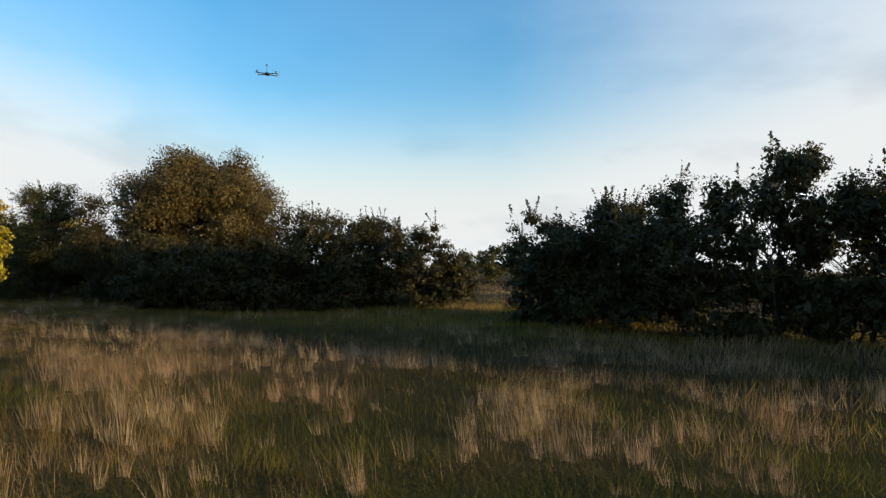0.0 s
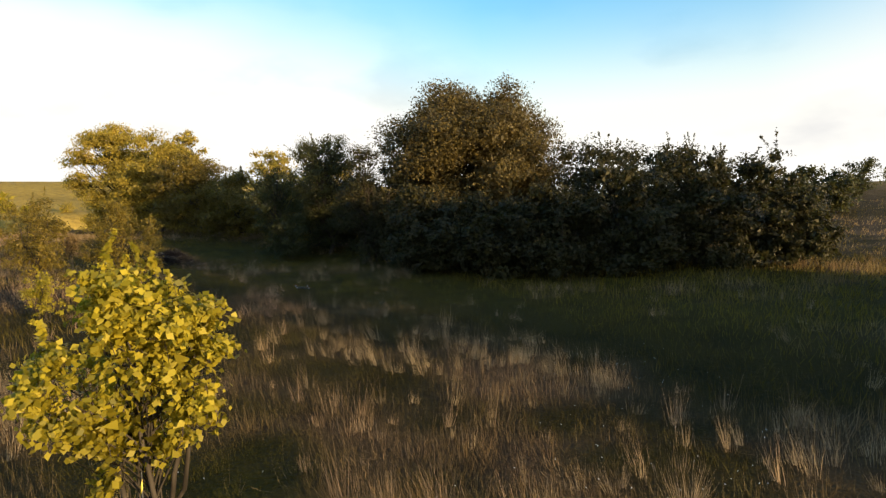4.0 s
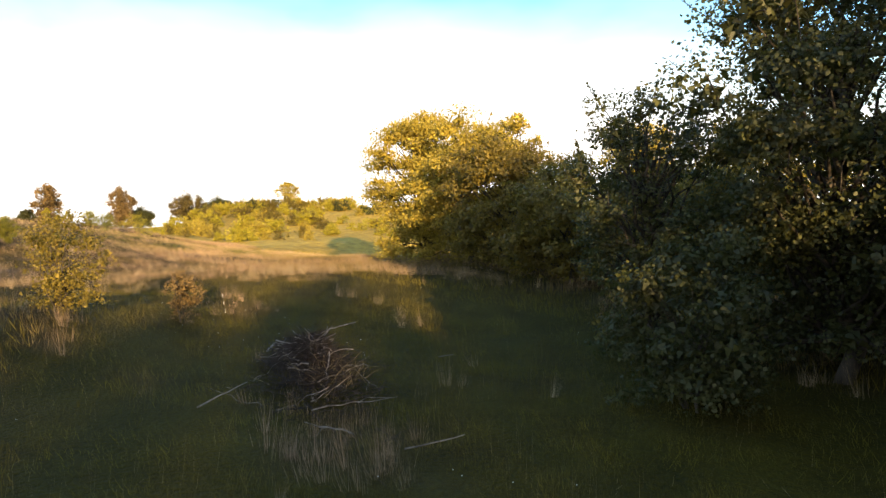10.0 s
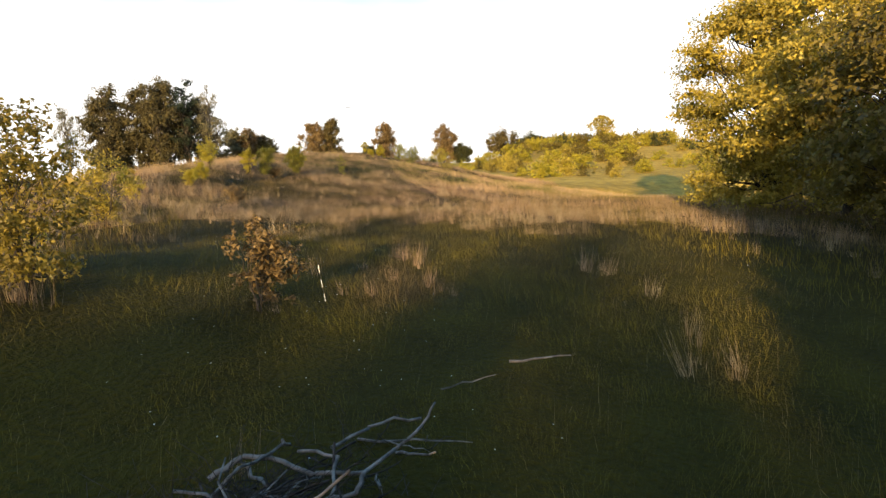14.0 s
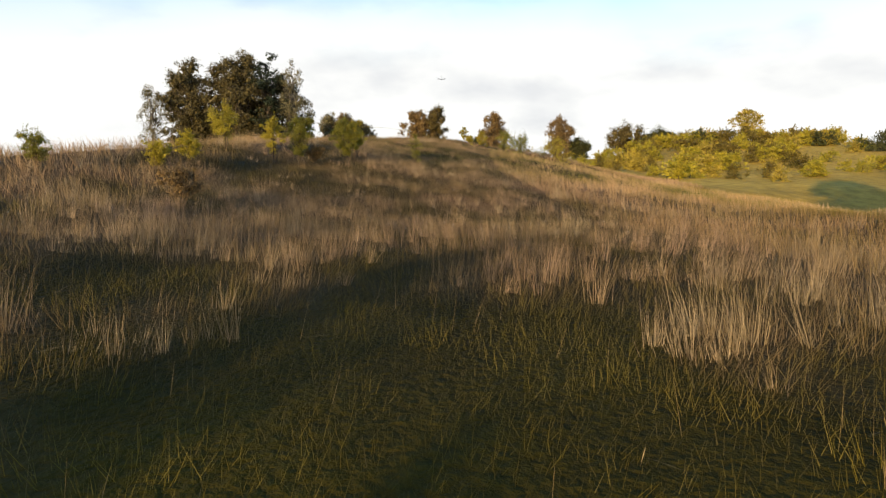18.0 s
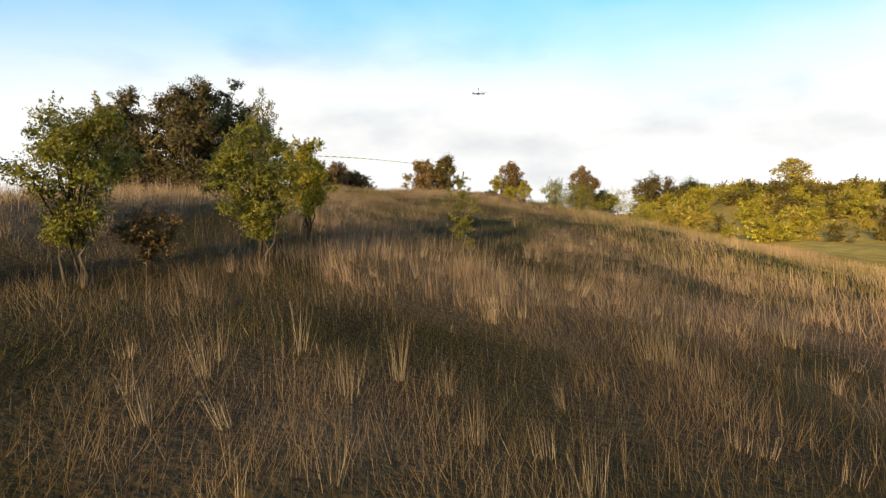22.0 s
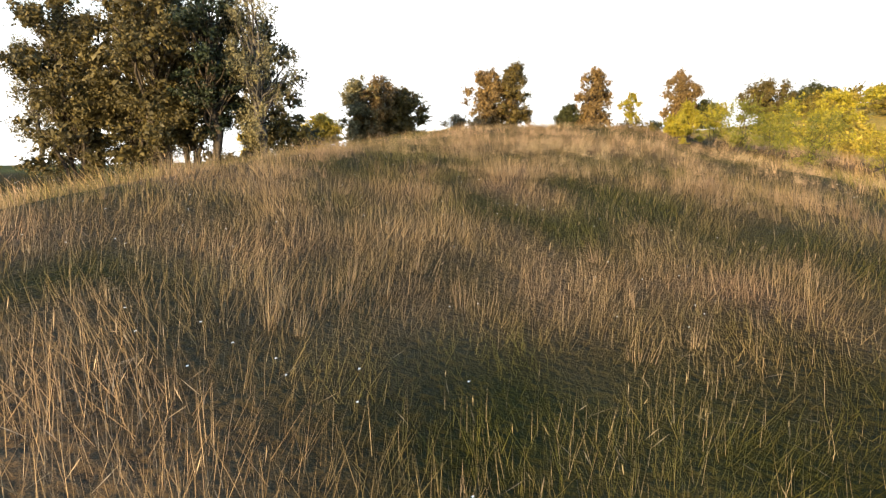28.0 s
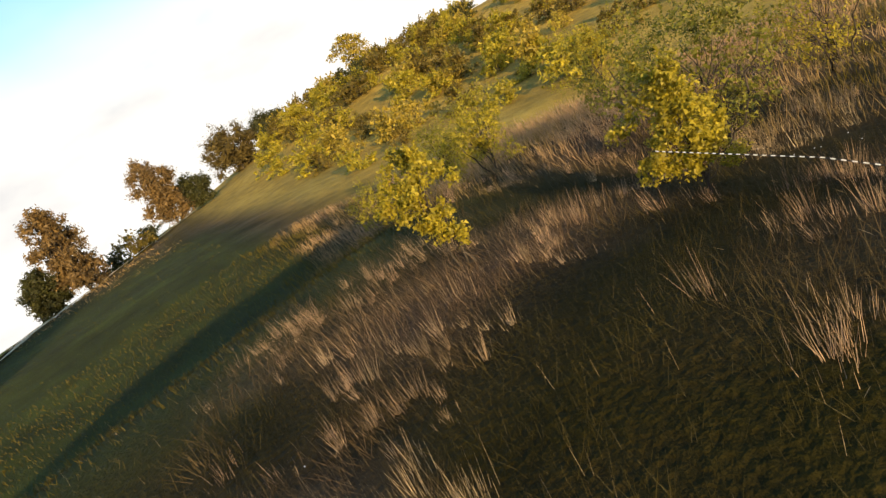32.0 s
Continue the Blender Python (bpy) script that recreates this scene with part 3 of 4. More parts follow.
def leaf_mesh(name, centres, out, size, g, droop=0.0, simple=False):
    """Pointed leaves at those places, turned about at random."""
    n = len(centres)
    nrm = unit(out * 0.7 + g.normal(0, 0.6, (n, 3)) + np.array([0, 0, 0.25]))
    t = unit(np.cross(nrm, g.normal(0, 1, (n, 3))))
    t = unit(t + np.array([0, 0, -droop]))
    s = unit(np.cross(nrm, t))
    L = (size * g.uniform(0.6, 1.3, n))[:, None]
    W = L * 0.38
    if simple:
        V = np.stack([centres - t * L * 0.5 - s * W, centres - t * L * 0.4 + s * W, centres + t * L * 0.6], 1)
        me = bpy.data.meshes.new(name)
        fill_mesh(me, V.reshape(-1, 3), np.arange(3 * n).reshape(n, 3))
        return me
    V = np.stack([centres - t * L * 0.5, centres + s * W - t * L * 0.05, centres + t * L * 0.5 - nrm * L * 0.12, centres - s * W - t * L * 0.05], 1)
    me = bpy.data.meshes.new(name)
    fill_mesh(me, V.reshape(-1, 3), np.arange(4 * n).reshape(n, 4))
    return me


def tube(bm, pts, radii, sides=6):
    """A tapered limb along those points."""
    rings = []
    for i, p in enumerate(pts):
        d = (pts[min(i + 1, len(pts) - 1)] - pts[max(i - 1, 0)]).normalized()
        a = d.orthogonal().normalized()
        b = d.cross(a)
        rings.append([bm.verts.new(p + (a * math.cos(q) + b * math.sin(q)) * radii[i]) for q in (2 * math.pi * k / sides for k in range(sides))])
    for r0, r1 in zip(rings, rings[1:]):
        for k in range(sides):
            bm.faces.new((r0[k], r0[(k + 1) % sides], r1[(k + 1) % sides], r1[k]))
    if radii[-1] > 0.004:
        bm.faces.new(rings[-1])


def limb(bm, a, b, r0, r1, g, wob=0.12, n=5, sides=6):
    a, b = Vector(a), Vector(b)
    L = (b - a).length
    pts = [a.lerp(b, k / n) + Vector(g.normal(0, wob * L * 0.25, 3)) * (0 if k in (0,) else 1) for k in range(n + 1)]
    tube(bm, pts, [r0 + (r1 - r0) * k / n for k in range(n + 1)], sides)


def bm_mesh(name, bm):
    me = bpy.data.meshes.new(name)
    bm.to_mesh(me)
    bm.free()
    me.polygons.foreach_set("use_smooth", np.ones(len(me.polygons), bool))
    return me


def tree(name, label, x, y, h, rx, low, leaf, seed, bark=BARK, blobs=26, leaves=7000, leaf_size=0.16, ry=None, flat=0.75, stems=1,
         droop=0.0, ragged=0.35, top=0.0, shoots=0, category="tree", group="", peak=0.5, inner=60, full=0, inner_cap=0.26, heart=1.0):
    """A trunk or stems, limbs and a crown of clumps. low: height of the crown's foot; flat: clump height over width; shoots: bare tips above the crown."""
    g = np.random.default_rng(seed)
    leaves = int(leaves * 0.8)
    ry = ry or rx
    z0 = ground_at(x, y)
    root = tagged(new(name), label, category, group)
    root.location = (x, y, z0)
    # clump centres fill an egg-shaped crown, more of them towards its skin
    d = unit(g.normal(0, 1, (blobs, 3)))
    d[:, 2] = d[:, 2] * 0.95 + 0.08
    rad = 0.45 + 0.42 * g.random(blobs) ** 0.6
    half = (h - low) / 2
    zc = low + half * (2 * peak)
    c = d * rad[:, None] * np.array([rx, ry, half]) + np.array([0, 0, low + half])
    taper = np.clip(1.15 - np.abs(c[:, 2] - zc) / (h - low) * (0.9 + top), 0.35, 1.1)
    c[:, :2] *= taper[:, None]
    c += g.normal(0, ragged * 0.35, (blobs, 3))
    size = (rx + ry) / 2 * g.uniform(0.22, 0.40, blobs)
    c[:, 2] = np.clip(c[:, 2], low + size * flat * 0.6, h - size * flat * 0.8)
    # the middle of the crown
    mid = 5
    u = np.linspace(0.15, 0.8, mid)
    c = np.concatenate([c, np.stack([g.normal(0, 0.12, mid) * rx, g.normal(0, 0.12, mid) * ry, low + (h - low) * u], 1)])
    size = np.concatenate([size, rx * heart * np.array([0.45, 0.6, 0.65, 0.6, 0.42])])
    blobs += mid
    if full:
        # a skirt of clumps down to the ground
        a = g.uniform(0, 2 * math.pi, full)
        q = np.sqrt(g.uniform(0.2, 1, full)) * 0.8
        sk = np.stack([rx * q * np.cos(a), ry * q * np.sin(a), g.uniform(0.05, 0.38, full) * h], 1)
        c = np.concatenate([c, sk])
        size = np.concatenate([size, rx * g.uniform(0.25, 0.42, full)])
        blobs += full
    # wood
    bm = bmesh.new()
    tr = 0.020 * h if stems == 1 else 0.0095 * h
    for k in range(stems):
        off = g.normal(0, 0.10 * rx, 2) if stems > 1 else (0, 0)
        lean = g.normal(0, (0.35 if stems > 1 else 0.06) * rx, 2)
        limb(bm, (off[0], off[1], -0.15), (lean[0], lean[1], low + (h - low) * 0.62), tr, tr * 0.35, g, 0.10, 7, 8)
    part("trunk", bm_mesh("trunk", bm), bark, root)
    bm = bmesh.new()
    for k in range(blobs):
        f = min(0.9, max(0.12, (c[k, 2] - size[k]) / (h * 1.15)))
        limb(bm, (0, 0, f * h * 0.8), c[k], tr * 0.34, tr * 0.07, g, 0.18, *((2, 3) if leaf_size > 0.2 else (4, 4)))
        for _ in range(2 if leaf_size < 0.125 else 0):
            e = c[k] + unit(g.normal(0, 1, 3)) * size[k] * np.array([1, 1, flat])
            limb(bm, c[k], e, tr * 0.12, tr * 0.03, g, 0.2, 2, 3)
    tips = []
    crest = np.argsort(-(c[:, 2] + g.normal(0, 0.15 * h, blobs)))[:max(4, blobs // 2)]
    for k in range(shoots):
        i = int(crest[g.integers(len(crest))])
        e = c[i] + np.array([g.normal(0, 0.14) * rx, g.normal(0, 0.14) * rx, size[i] * flat + g.uniform(0.12, 0.42) * min(rx, 1.8)])
        limb(bm, c[i], e, tr * 0.12, tr * 0.03, g, 0.1, 3, 3)
        tips.append((c[i], e))
    wood = part("branchwork", bm_mesh("branchwork", bm), bark, root)
    if leaf_size > 0.125:
        tagged(wood, "thin dark branches", kind="stuff")
    # leaves sit in sprays at the ends of twigs on the skin of each clump
    sprays = max(blobs * 4, leaves // 11)
    home = g.choice(blobs, sprays, p=size ** 1.8 / np.sum(size ** 1.8))
    away = unit((c - np.array([0, 0, low + half * 0.8])) / np.array([rx, ry, half]))
    so = unit(g.normal(0, 1, (sprays, 3)) + away[home] * 1.1 + np.array([0, 0, 0.2]))
    rr = np.where(g.random(sprays) < 0.7, g.uniform(0.72, 1.0, sprays), g.uniform(0.3, 0.8, sprays))
    sp = c[home] + so * (rr * size[home])[:, None] * np.array([1, 1, flat])
    which = g.integers(sprays, size=leaves)
    reach = np.clip(size[home][which] * 0.20, 0.9 * leaf_size, 3.2 * leaf_size)[:, None]
    o = unit(so[which] + g.normal(0, 0.35, (leaves, 3)))
    p = sp[which] + g.normal(0, 1, (leaves, 3)) * reach * np.array([0.6, 0.6, 0.34]) + so[which] * reach * g.uniform(-0.9, 0.9, (leaves, 1))
    if droop:
        p[:, 2] -= droop * g.random(leaves) ** 2 * size[home][which]
    if tips:
        k = min(int(leaves * 0.12), 42 * len(tips))
        i = g.integers(len(tips), size=k)
        ta, te = np.array([q[0] for q in tips])[i], np.array([q[1] for q in tips])[i]
        u = g.random((k, 1)) ** 0.7
        p[:k] = ta + (te - ta) * u + g.normal(0, 1, (k, 3)) * (0.10 * (1.25 - u)) * min(size.mean(), 0.5)
        p[:k, 2] = np.minimum(p[:k, 2], te[:, 2])
    p[:, 2] = np.maximum(p[:, 2], 0.05)
    part("crown", leaf_mesh("crown", p, o, leaf_size, g, droop, leaf_size < 0.05 or leaf_size > 0.085), leaf, root)
    # dense dark twigs and leaves in the middle of each clump
    k = blobs * inner
    which = g.choice(blobs, k, p=size ** 2.3 / np.sum(size ** 2.3))
    o = unit(g.normal(0, 1, (k, 3)))
    p = c[which] + o * (g.uniform(0.05, 0.68, k) * size[which])[:, None] * np.array([1, 1, flat])
    p[:, 2] = np.maximum(p[:, 2], 0.1)
    part("inner_foliage", leaf_mesh("inner_foliage", p, o, np.minimum(size[which] * 0.36, inner_cap), g, 0.0, True), leaf, root)
    return root


# ---- hedge and trees north of the start ----
tree("oak_tree", "broad round oak with browning leaves in the hedge", -14.2, 39.5, 9.3, 4.75, 0.4, LEAF_OAK, 11, blobs=110, leaves=190000, leaf_size=0.11, shoots=12, full=30, inner=260, inner_cap=0.24, ragged=0.4)
for i, (x, y, h, r, n) in enumerate(((-13.2, 32.8, 3.9, 2.1, 7000), (-10.2, 32.0, 3.6, 2.0, 7000), (-7.4, 33.0, 3.8, 2.0, 6000), (-5.0, 35.2, 5.0, 2.3, 7000),
                                     (-2.5, 37.6, 5.5, 2.3, 6500), (-0.6, 39.0, 5.2, 2.1, 5500), (1.3, 39.6, 3.6, 1.8, 4500), (-7.4, 39.0, 6.6, 2.6, 10000), (-4.0, 40.5, 6.0, 2.3, 5000), (-19.6, 40.4, 6.4, 2.5, 7000), (-23.0, 40.6, 4.6, 2.6, 6000))):
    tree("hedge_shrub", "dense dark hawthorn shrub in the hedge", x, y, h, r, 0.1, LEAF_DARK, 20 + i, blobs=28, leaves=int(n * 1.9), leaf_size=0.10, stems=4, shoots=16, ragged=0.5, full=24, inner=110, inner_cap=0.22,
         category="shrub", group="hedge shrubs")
tree("alder_tree", "slender alder with glossy dark green leaves", -22.4, 36.9, 7.3, 2.3, 0.4, LEAF_MID, 41, blobs=84, leaves=58000, leaf_size=0.07, shoots=16, ragged=0.5, top=0.5, full=14, inner=110, inner_cap=0.14, heart=0.8)
tree("alder_tree", "low alder growing beside the tall one", -25.4, 36.0, 5.9, 1.5, 0.2, LEAF_MID, 42, blobs=50, leaves=20000, leaf_size=0.066, shoots=10, ragged=0.35, full=12, inner=40, inner_cap=0.12)
tree("alder_bush", "low leafy alder bush at the edge of the grass", -22.5, 33.9, 2.5, 1.2, 0.1, LEAF_MID, 45, blobs=30, leaves=9000, leaf_size=0.06, stems=3, shoots=8, ragged=0.3, full=10, inner=40, inner_cap=0.12, category="bush")
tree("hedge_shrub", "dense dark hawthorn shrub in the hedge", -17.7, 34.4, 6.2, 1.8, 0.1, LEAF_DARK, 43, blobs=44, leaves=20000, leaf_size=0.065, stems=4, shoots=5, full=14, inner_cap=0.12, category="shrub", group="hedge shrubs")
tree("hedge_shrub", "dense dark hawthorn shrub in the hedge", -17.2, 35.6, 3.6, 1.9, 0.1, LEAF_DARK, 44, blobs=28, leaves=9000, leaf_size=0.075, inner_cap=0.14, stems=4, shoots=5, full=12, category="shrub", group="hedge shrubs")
# shrubs from x=20 on stand out of view, added and raised to cast shade
for i, (x, y, h, r) in enumerate(((6.6, 31.0, 5.0, 2.1), (8.8, 29.0, 5.6, 2.3), (11.3, 27.2, 6.1, 2.5), (14.2, 26.0, 7.5, 2.2), (16.8, 25.0, 6.0, 2.5),
                                  (20.0, 22.5, 8.4, 2.8), (23.5, 19.8, 10.4, 3.0), (27.0, 17.0, 10.0, 3.0), (24.5, 15.4, 9.6, 2.8), (10.5, 32.5, 6.0, 2.8))):
    tree("thicket_shrub", "tall dark blackthorn shrub in the thicket, continued unseen to cast shade", x, y, h, r, 0.1, LEAF_DARK, 50 + i, blobs=48, leaves=16000, leaf_size=0.105, inner=70, inner_cap=0.26, stems=3, shoots=22, ragged=0.6, full=26,
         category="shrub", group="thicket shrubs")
for i, (x, y, h, r) in enumerate(((3.2, 78, 4.6, 2.6), (0.0, 84, 3.8, 2.4), (6.5, 80, 4.2, 2.6), (-9, 98, 4.0, 3.0), (12, 110, 4.5, 3.5))):
    tree("field_bush", "rounded bush on the slope behind the hedge", x, y, h, r, 0.2, LEAF_MID, 70 + i, blobs=14, leaves=1800, leaf_size=0.3, stems=1, category="bush", group="bushes behind the hedge")

# ---- sunlit alders in the valley ----
for i, (x, y, h, r, n) in enumerate(((-54.0, 44.4, 10.6, 4.0, 56000), (-48.2, 44.6, 9.2, 4.0, 36000), (-49.2, 48.6, 10.6, 2.6, 5000), (-42.0, 43.8, 7.2, 3.8, 20000),
                                     (-36.5, 43.0, 5.4, 3.2, 11000), (-31.2, 42.4, 4.4, 2.6, 11000), (-26.8, 40.2, 3.8, 2.2, 10000), (-39.0, 49.0, 8.0, 3.6, 9000), (-31.5, 48.5, 6.6, 3.4, 8000))):
    tree("valley_alder", "broad alder with layered yellow-green foliage", x, y, h, r, 0.4, LEAF_ALDER if i in (0, 1, 2, 7, 8) else LEAF_GOLD, 80 + i, blobs=90 if i < 2 else 56, leaves=n, leaf_size=0.10 if i in (5, 6) else 0.14, flat=0.5, inner=90, inner_cap=0.22,
         ragged=0.5, shoots=5, full=24, group="valley alders")

# ---- bushes along the course ----
tree("hawthorn_bush", "bright yellow-green young bush with marker tape", -3.6, 12.2, 2.9, 0.62, 1.2, LEAF_YELLOW, 101, blobs=34, leaves=10000, leaf_size=0.055, stems=4, shoots=14, ragged=0.2, full=0, inner=24, inner_cap=0.08, category="bush")
for i, (x, y, h, r, leaf, n) in enumerate(((-15.4, 17.6, 1.3, 0.45, LEAF_YELLOW, 900), (-20.7, 20.2, 2.9, 1.0, LEAF_AMBER, 9000), (-19.2, 22.1, 2.8, 1.2, LEAF_AMBER, 13000),
                                           (-34.1, 22.3, 2.3, 1.3, LEAF_YELLOW, 3500), (-31.6, 25.6, 2.4, 1.0, LEAF_AMBER, 5000), (-32.9, 28.0, 1.35, 0.55, LEAF_RUSSET, 1500),
                                           (-41.2, 20.2, 2.2, 1.0, LEAF_ALDER, 5000))):
    tree("young_bush", "young thorn bush in the tall grass", x, y, h, r, 0.25, leaf, 110 + i, blobs=28, leaves=int(n * 1.5), leaf_size=0.049, stems=4, shoots=8, ragged=0.22, full=6, inner=24, inner_cap=0.08, category="bush", group="young bushes on the slope")
for i, (x, y, h, r, leaf, n) in enumerate(((-61.4, 19.45, 2.03, 0.66, LEAF_BUSH, 14000), (-63.9, 18.9, 1.93, 0.44, LEAF_YELLOW, 8000), (-59.6, 18.2, 2.13, 0.68, LEAF_BUSH, 12000), (-64.9, 18.3, 1.73, 0.42, LEAF_YELLOW, 4000), (-58.6, 17.6, 1.95, 0.45, LEAF_YELLOW, 5000), (-59.2, 15.0, 1.9, 0.7, LEAF_YELLOW, 5000), (-60.6, 18.4, 0.8, 0.4, LEAF_RUSSET, 2500), 
                                           (-49.2, 20.7, 0.95, 0.55, LEAF_RUSSET, 2000), (-53.0, 16.9, 1.0, 0.45, LEAF_YELLOW, 2500), (-54.8, 16.6, 1.1, 0.48, LEAF_YELLOW, 2500), (-50.2, 15.3, 1.0, 0.5, LEAF_BUSH, 2000))):
    tree("young_bush", "young thorn bush in the tall grass", x, y, h, r, 0.18 * h, leaf, 120 + i, blobs=30, leaves=int(n * 1.8), leaf_size=0.03, stems=4, shoots=18, ragged=0.15, full=0, inner=40, inner_cap=0.06, peak=0.72, category="bush", group="young bushes on the slope")
tree("hawthorn_sapling", "small thorny sapling holding the marker tape", -65.1, 21.45, 1.63, 0.27, 0.2, LEAF_BUSH, 131, blobs=24, leaves=7000, leaf_size=0.024, inner=24, inner_cap=0.035, full=5, stems=2, shoots=5, ragged=0.2, category="sapling")
for i, (x, y, h, r, n) in enumerate(((-95.7, 17.05, 1.55, 0.38, 4200), (-94.1, 19.2, 1.55, 0.55, 5600), (-106.5, 20.3, 1.6, 0.8, 2000), (-99.8, 20.6, 1.7, 0.8, 2400), (-102.5, 21.0, 1.7, 0.9, 2200),
                                     (-95.2, 21.2, 2.2, 1.0, 3600), (-97.4, 22.6, 2.2, 1.1, 2800), (-92.6, 23.0, 2.2, 1.1, 3000), (-90.6, 18.7, 0.85, 0.42, 3600), (-105.5, 23.8, 2.0, 1.2, 1800),
                                     (-112.5, 27.0, 2.2, 1.4, 1600), (-101.5, 25.5, 2.2, 1.2, 1800), (-96.5, 26.5, 2.4, 1.3, 2200))):
    tree("yellow_bush", "bright yellow-green bush catching the evening sun", x, y, h, r, 0.3, LEAF_BUSH if i in (5, 6, 7) else LEAF_YELLOW, 140 + i, blobs=26, leaves=int(n * 1.8), leaf_size=0.042, stems=3, shoots=16, ragged=0.2, inner=20, inner_cap=0.07, full=2, peak=0.68, category="bush", group="yellow bushes on the rise")

# ---- copse and trees along the ridge ----
tree("birch_tree", "silver birch with drooping grey-green foliage", -98.2, -3.2, 11.6, 1.9, 0.8, LEAF_GREY, 160, BARK_BIRCH, blobs=36, leaves=11000, leaf_size=0.11, flat=1.3, droop=0.9, inner=10, group="copse trees")
tree("pine_tree", "dark pine standing in the copse", -97.4, -5.8, 12.6, 2.4, 1.0, LEAF_PINE, 161, blobs=60, leaves=12000, leaf_size=0.13, flat=0.6, top=0.6, inner=40, group="copse trees")
for i, (x, y, h, r) in enumerate(((-96.2, -8.4, 12.6, 2.8), (-97.4, -11.4, 12.6, 2.9), (-95.6, -14.4, 12.0, 2.8), (-99.5, -9.5, 12.8, 2.9), (-98.2, -16.6, 10.6, 2.5), (-100.8, -5.2, 10.2, 2.3))):
    tree("copse_tree", "tall leafy tree with many bare lower stems", x, y, h, r * 1.1, 0.6, LEAF_COPSE, 165 + i, blobs=60, leaves=17000, leaf_size=0.14, stems=6, flat=0.8, inner=60, inner_cap=0.34, full=16, group="copse trees")
tree("birch_tree", "silver birch with drooping grey-green foliage", -99.5, -22.8, 9.4, 2.0, 0.8, LEAF_GREY, 172, BARK_BIRCH, blobs=26, leaves=6500, leaf_size=0.12, flat=1.2, droop=0.8, inner=10, group="copse trees")
tree("hedge_shrub", "low dark shrub at the edge of the copse", -99.8, -1.8, 3.6, 1.6, 0.1, LEAF_DARK, 173, blobs=14, leaves=3000, leaf_size=0.13, stems=3, full=8, category="shrub")
for i, (x, y, h, r, leaf, d) in enumerate(((-126.4, -11.6, 8.0, 2.5, LEAF_GREY, 0.4), (-127.6, -9.8, 7.6, 2.8, LEAF_RUSSET, 0), (-128.4, -7.6, 6.2, 2.5, LEAF_OAK, 0), (-155.5, -6.2, 11.6, 3.4, LEAF_RUSSET, 0.5), (-156.5, -2.6, 11.6, 3.2, LEAF_OAK, 0.3),
                                           (-164.5, 8.1, 10.6, 3.2, LEAF_RUSSET, 0.3), (-164.5, 4.4, 5.4, 2.2, LEAF_MID, 0), (-185.0, 20.8, 11.0, 3.4, LEAF_RUSSET, 0.4), (-187.0, 25.4, 5.0, 3.0, LEAF_MID, 0),
                                           (-206.0, 37.5, 8.6, 5.6, LEAF_OAK, 0), (-208.0, 46.0, 5.0, 4.4, LEAF_MID, 0), (-132.0, -29.5, 6.0, 1.9, LEAF_ALDER, 0), (-128.0, -17.6, 4.8, 2.2, LEAF_ALDER, 0), (-108.0, -22.0, 5.5, 2.4, LEAF_DARK, 0))):
    tree("ridge_tree", "free-standing autumn tree along the ridge track", x, y, h, r, 0.3, leaf, 180 + i, blobs=56, leaves=9000, leaf_size=0.19, heart=1.2, ragged=0.2, flat=1.05, droop=d, full=20, inner=80, inner_cap=0.5, group="ridge trees")
tree("willow_tree", "airy pale yellow willow glowing in the sun", -197.5, 65.2, 8.0, 4.4, 1.5, LEAF_ALDER, 195, blobs=26, leaves=7000, leaf_size=0.3, inner=10, group="ridge trees")
gb = np.random.default_rng(77)
SHAPES = [tree("hillside_bush", "sunlit yellow-green bush on the far hillside", -118 - 9 * i, 40 + 5 * i, 2.4, 2.1, 0.1, (LEAF_YELLOW, LEAF_ALDER, LEAF_YELLOW, LEAF_GOLD)[i % 4], 200 + i, blobs=12, leaves=1000, leaf_size=0.28,
               stems=1, shoots=5, full=5, inner=10, category="bush", group="bushes on the far hillside") for i in range(8)]
for i in range(150):
    u = gb.random()
    x = -116 - 88 * u + gb.normal(0, 4)
    y = (31, 42, 54, 66)[int(gb.integers(4))] + 15 * u + gb.normal(0, 2.6)
    w = gb.uniform(0.4, 0.8) + 0.5 * u
    copy_thing(SHAPES[i % 8], Matrix.LocRotScale((x, y, ground_at(x, y)), Euler((0, 0, gb.uniform(0, 6.28))), (w * gb.uniform(0.9, 1.3), w * gb.uniform(0.9, 1.3), w)))
for i in range(16):
    x, y = -160 - 60 * gb.random(), 5 + 75 * gb.random()
    tree("skyline_bush", "olive bush on the skyline", x, y, gb.uniform(2.0, 3.6), gb.uniform(2.2, 3.4), 0.1, LEAF_MID if i % 3 else LEAF_GOLD, 290 + i, blobs=10, leaves=900, leaf_size=0.34, stems=1, shoots=5, full=5, category="bush", group="bushes on the skyline")
tree("young_tree", "slim bright yellow-green young tree in the open meadow", -115.7, 39.9, 2.3, 0.8, 0.3, LEAF_YELLOW, 311, blobs=20, leaves=2600, leaf_size=0.12, stems=1, shoots=6, category="tree")
tree("skyline_bush", "rounded russet bush like a mound beside the track", -132.0, -2.6, 2.8, 2.8, 0.05, LEAF_RUSSET, 310, blobs=16, leaves=4000, leaf_size=0.14, stems=2, full=10, ragged=0.1, category="bush")


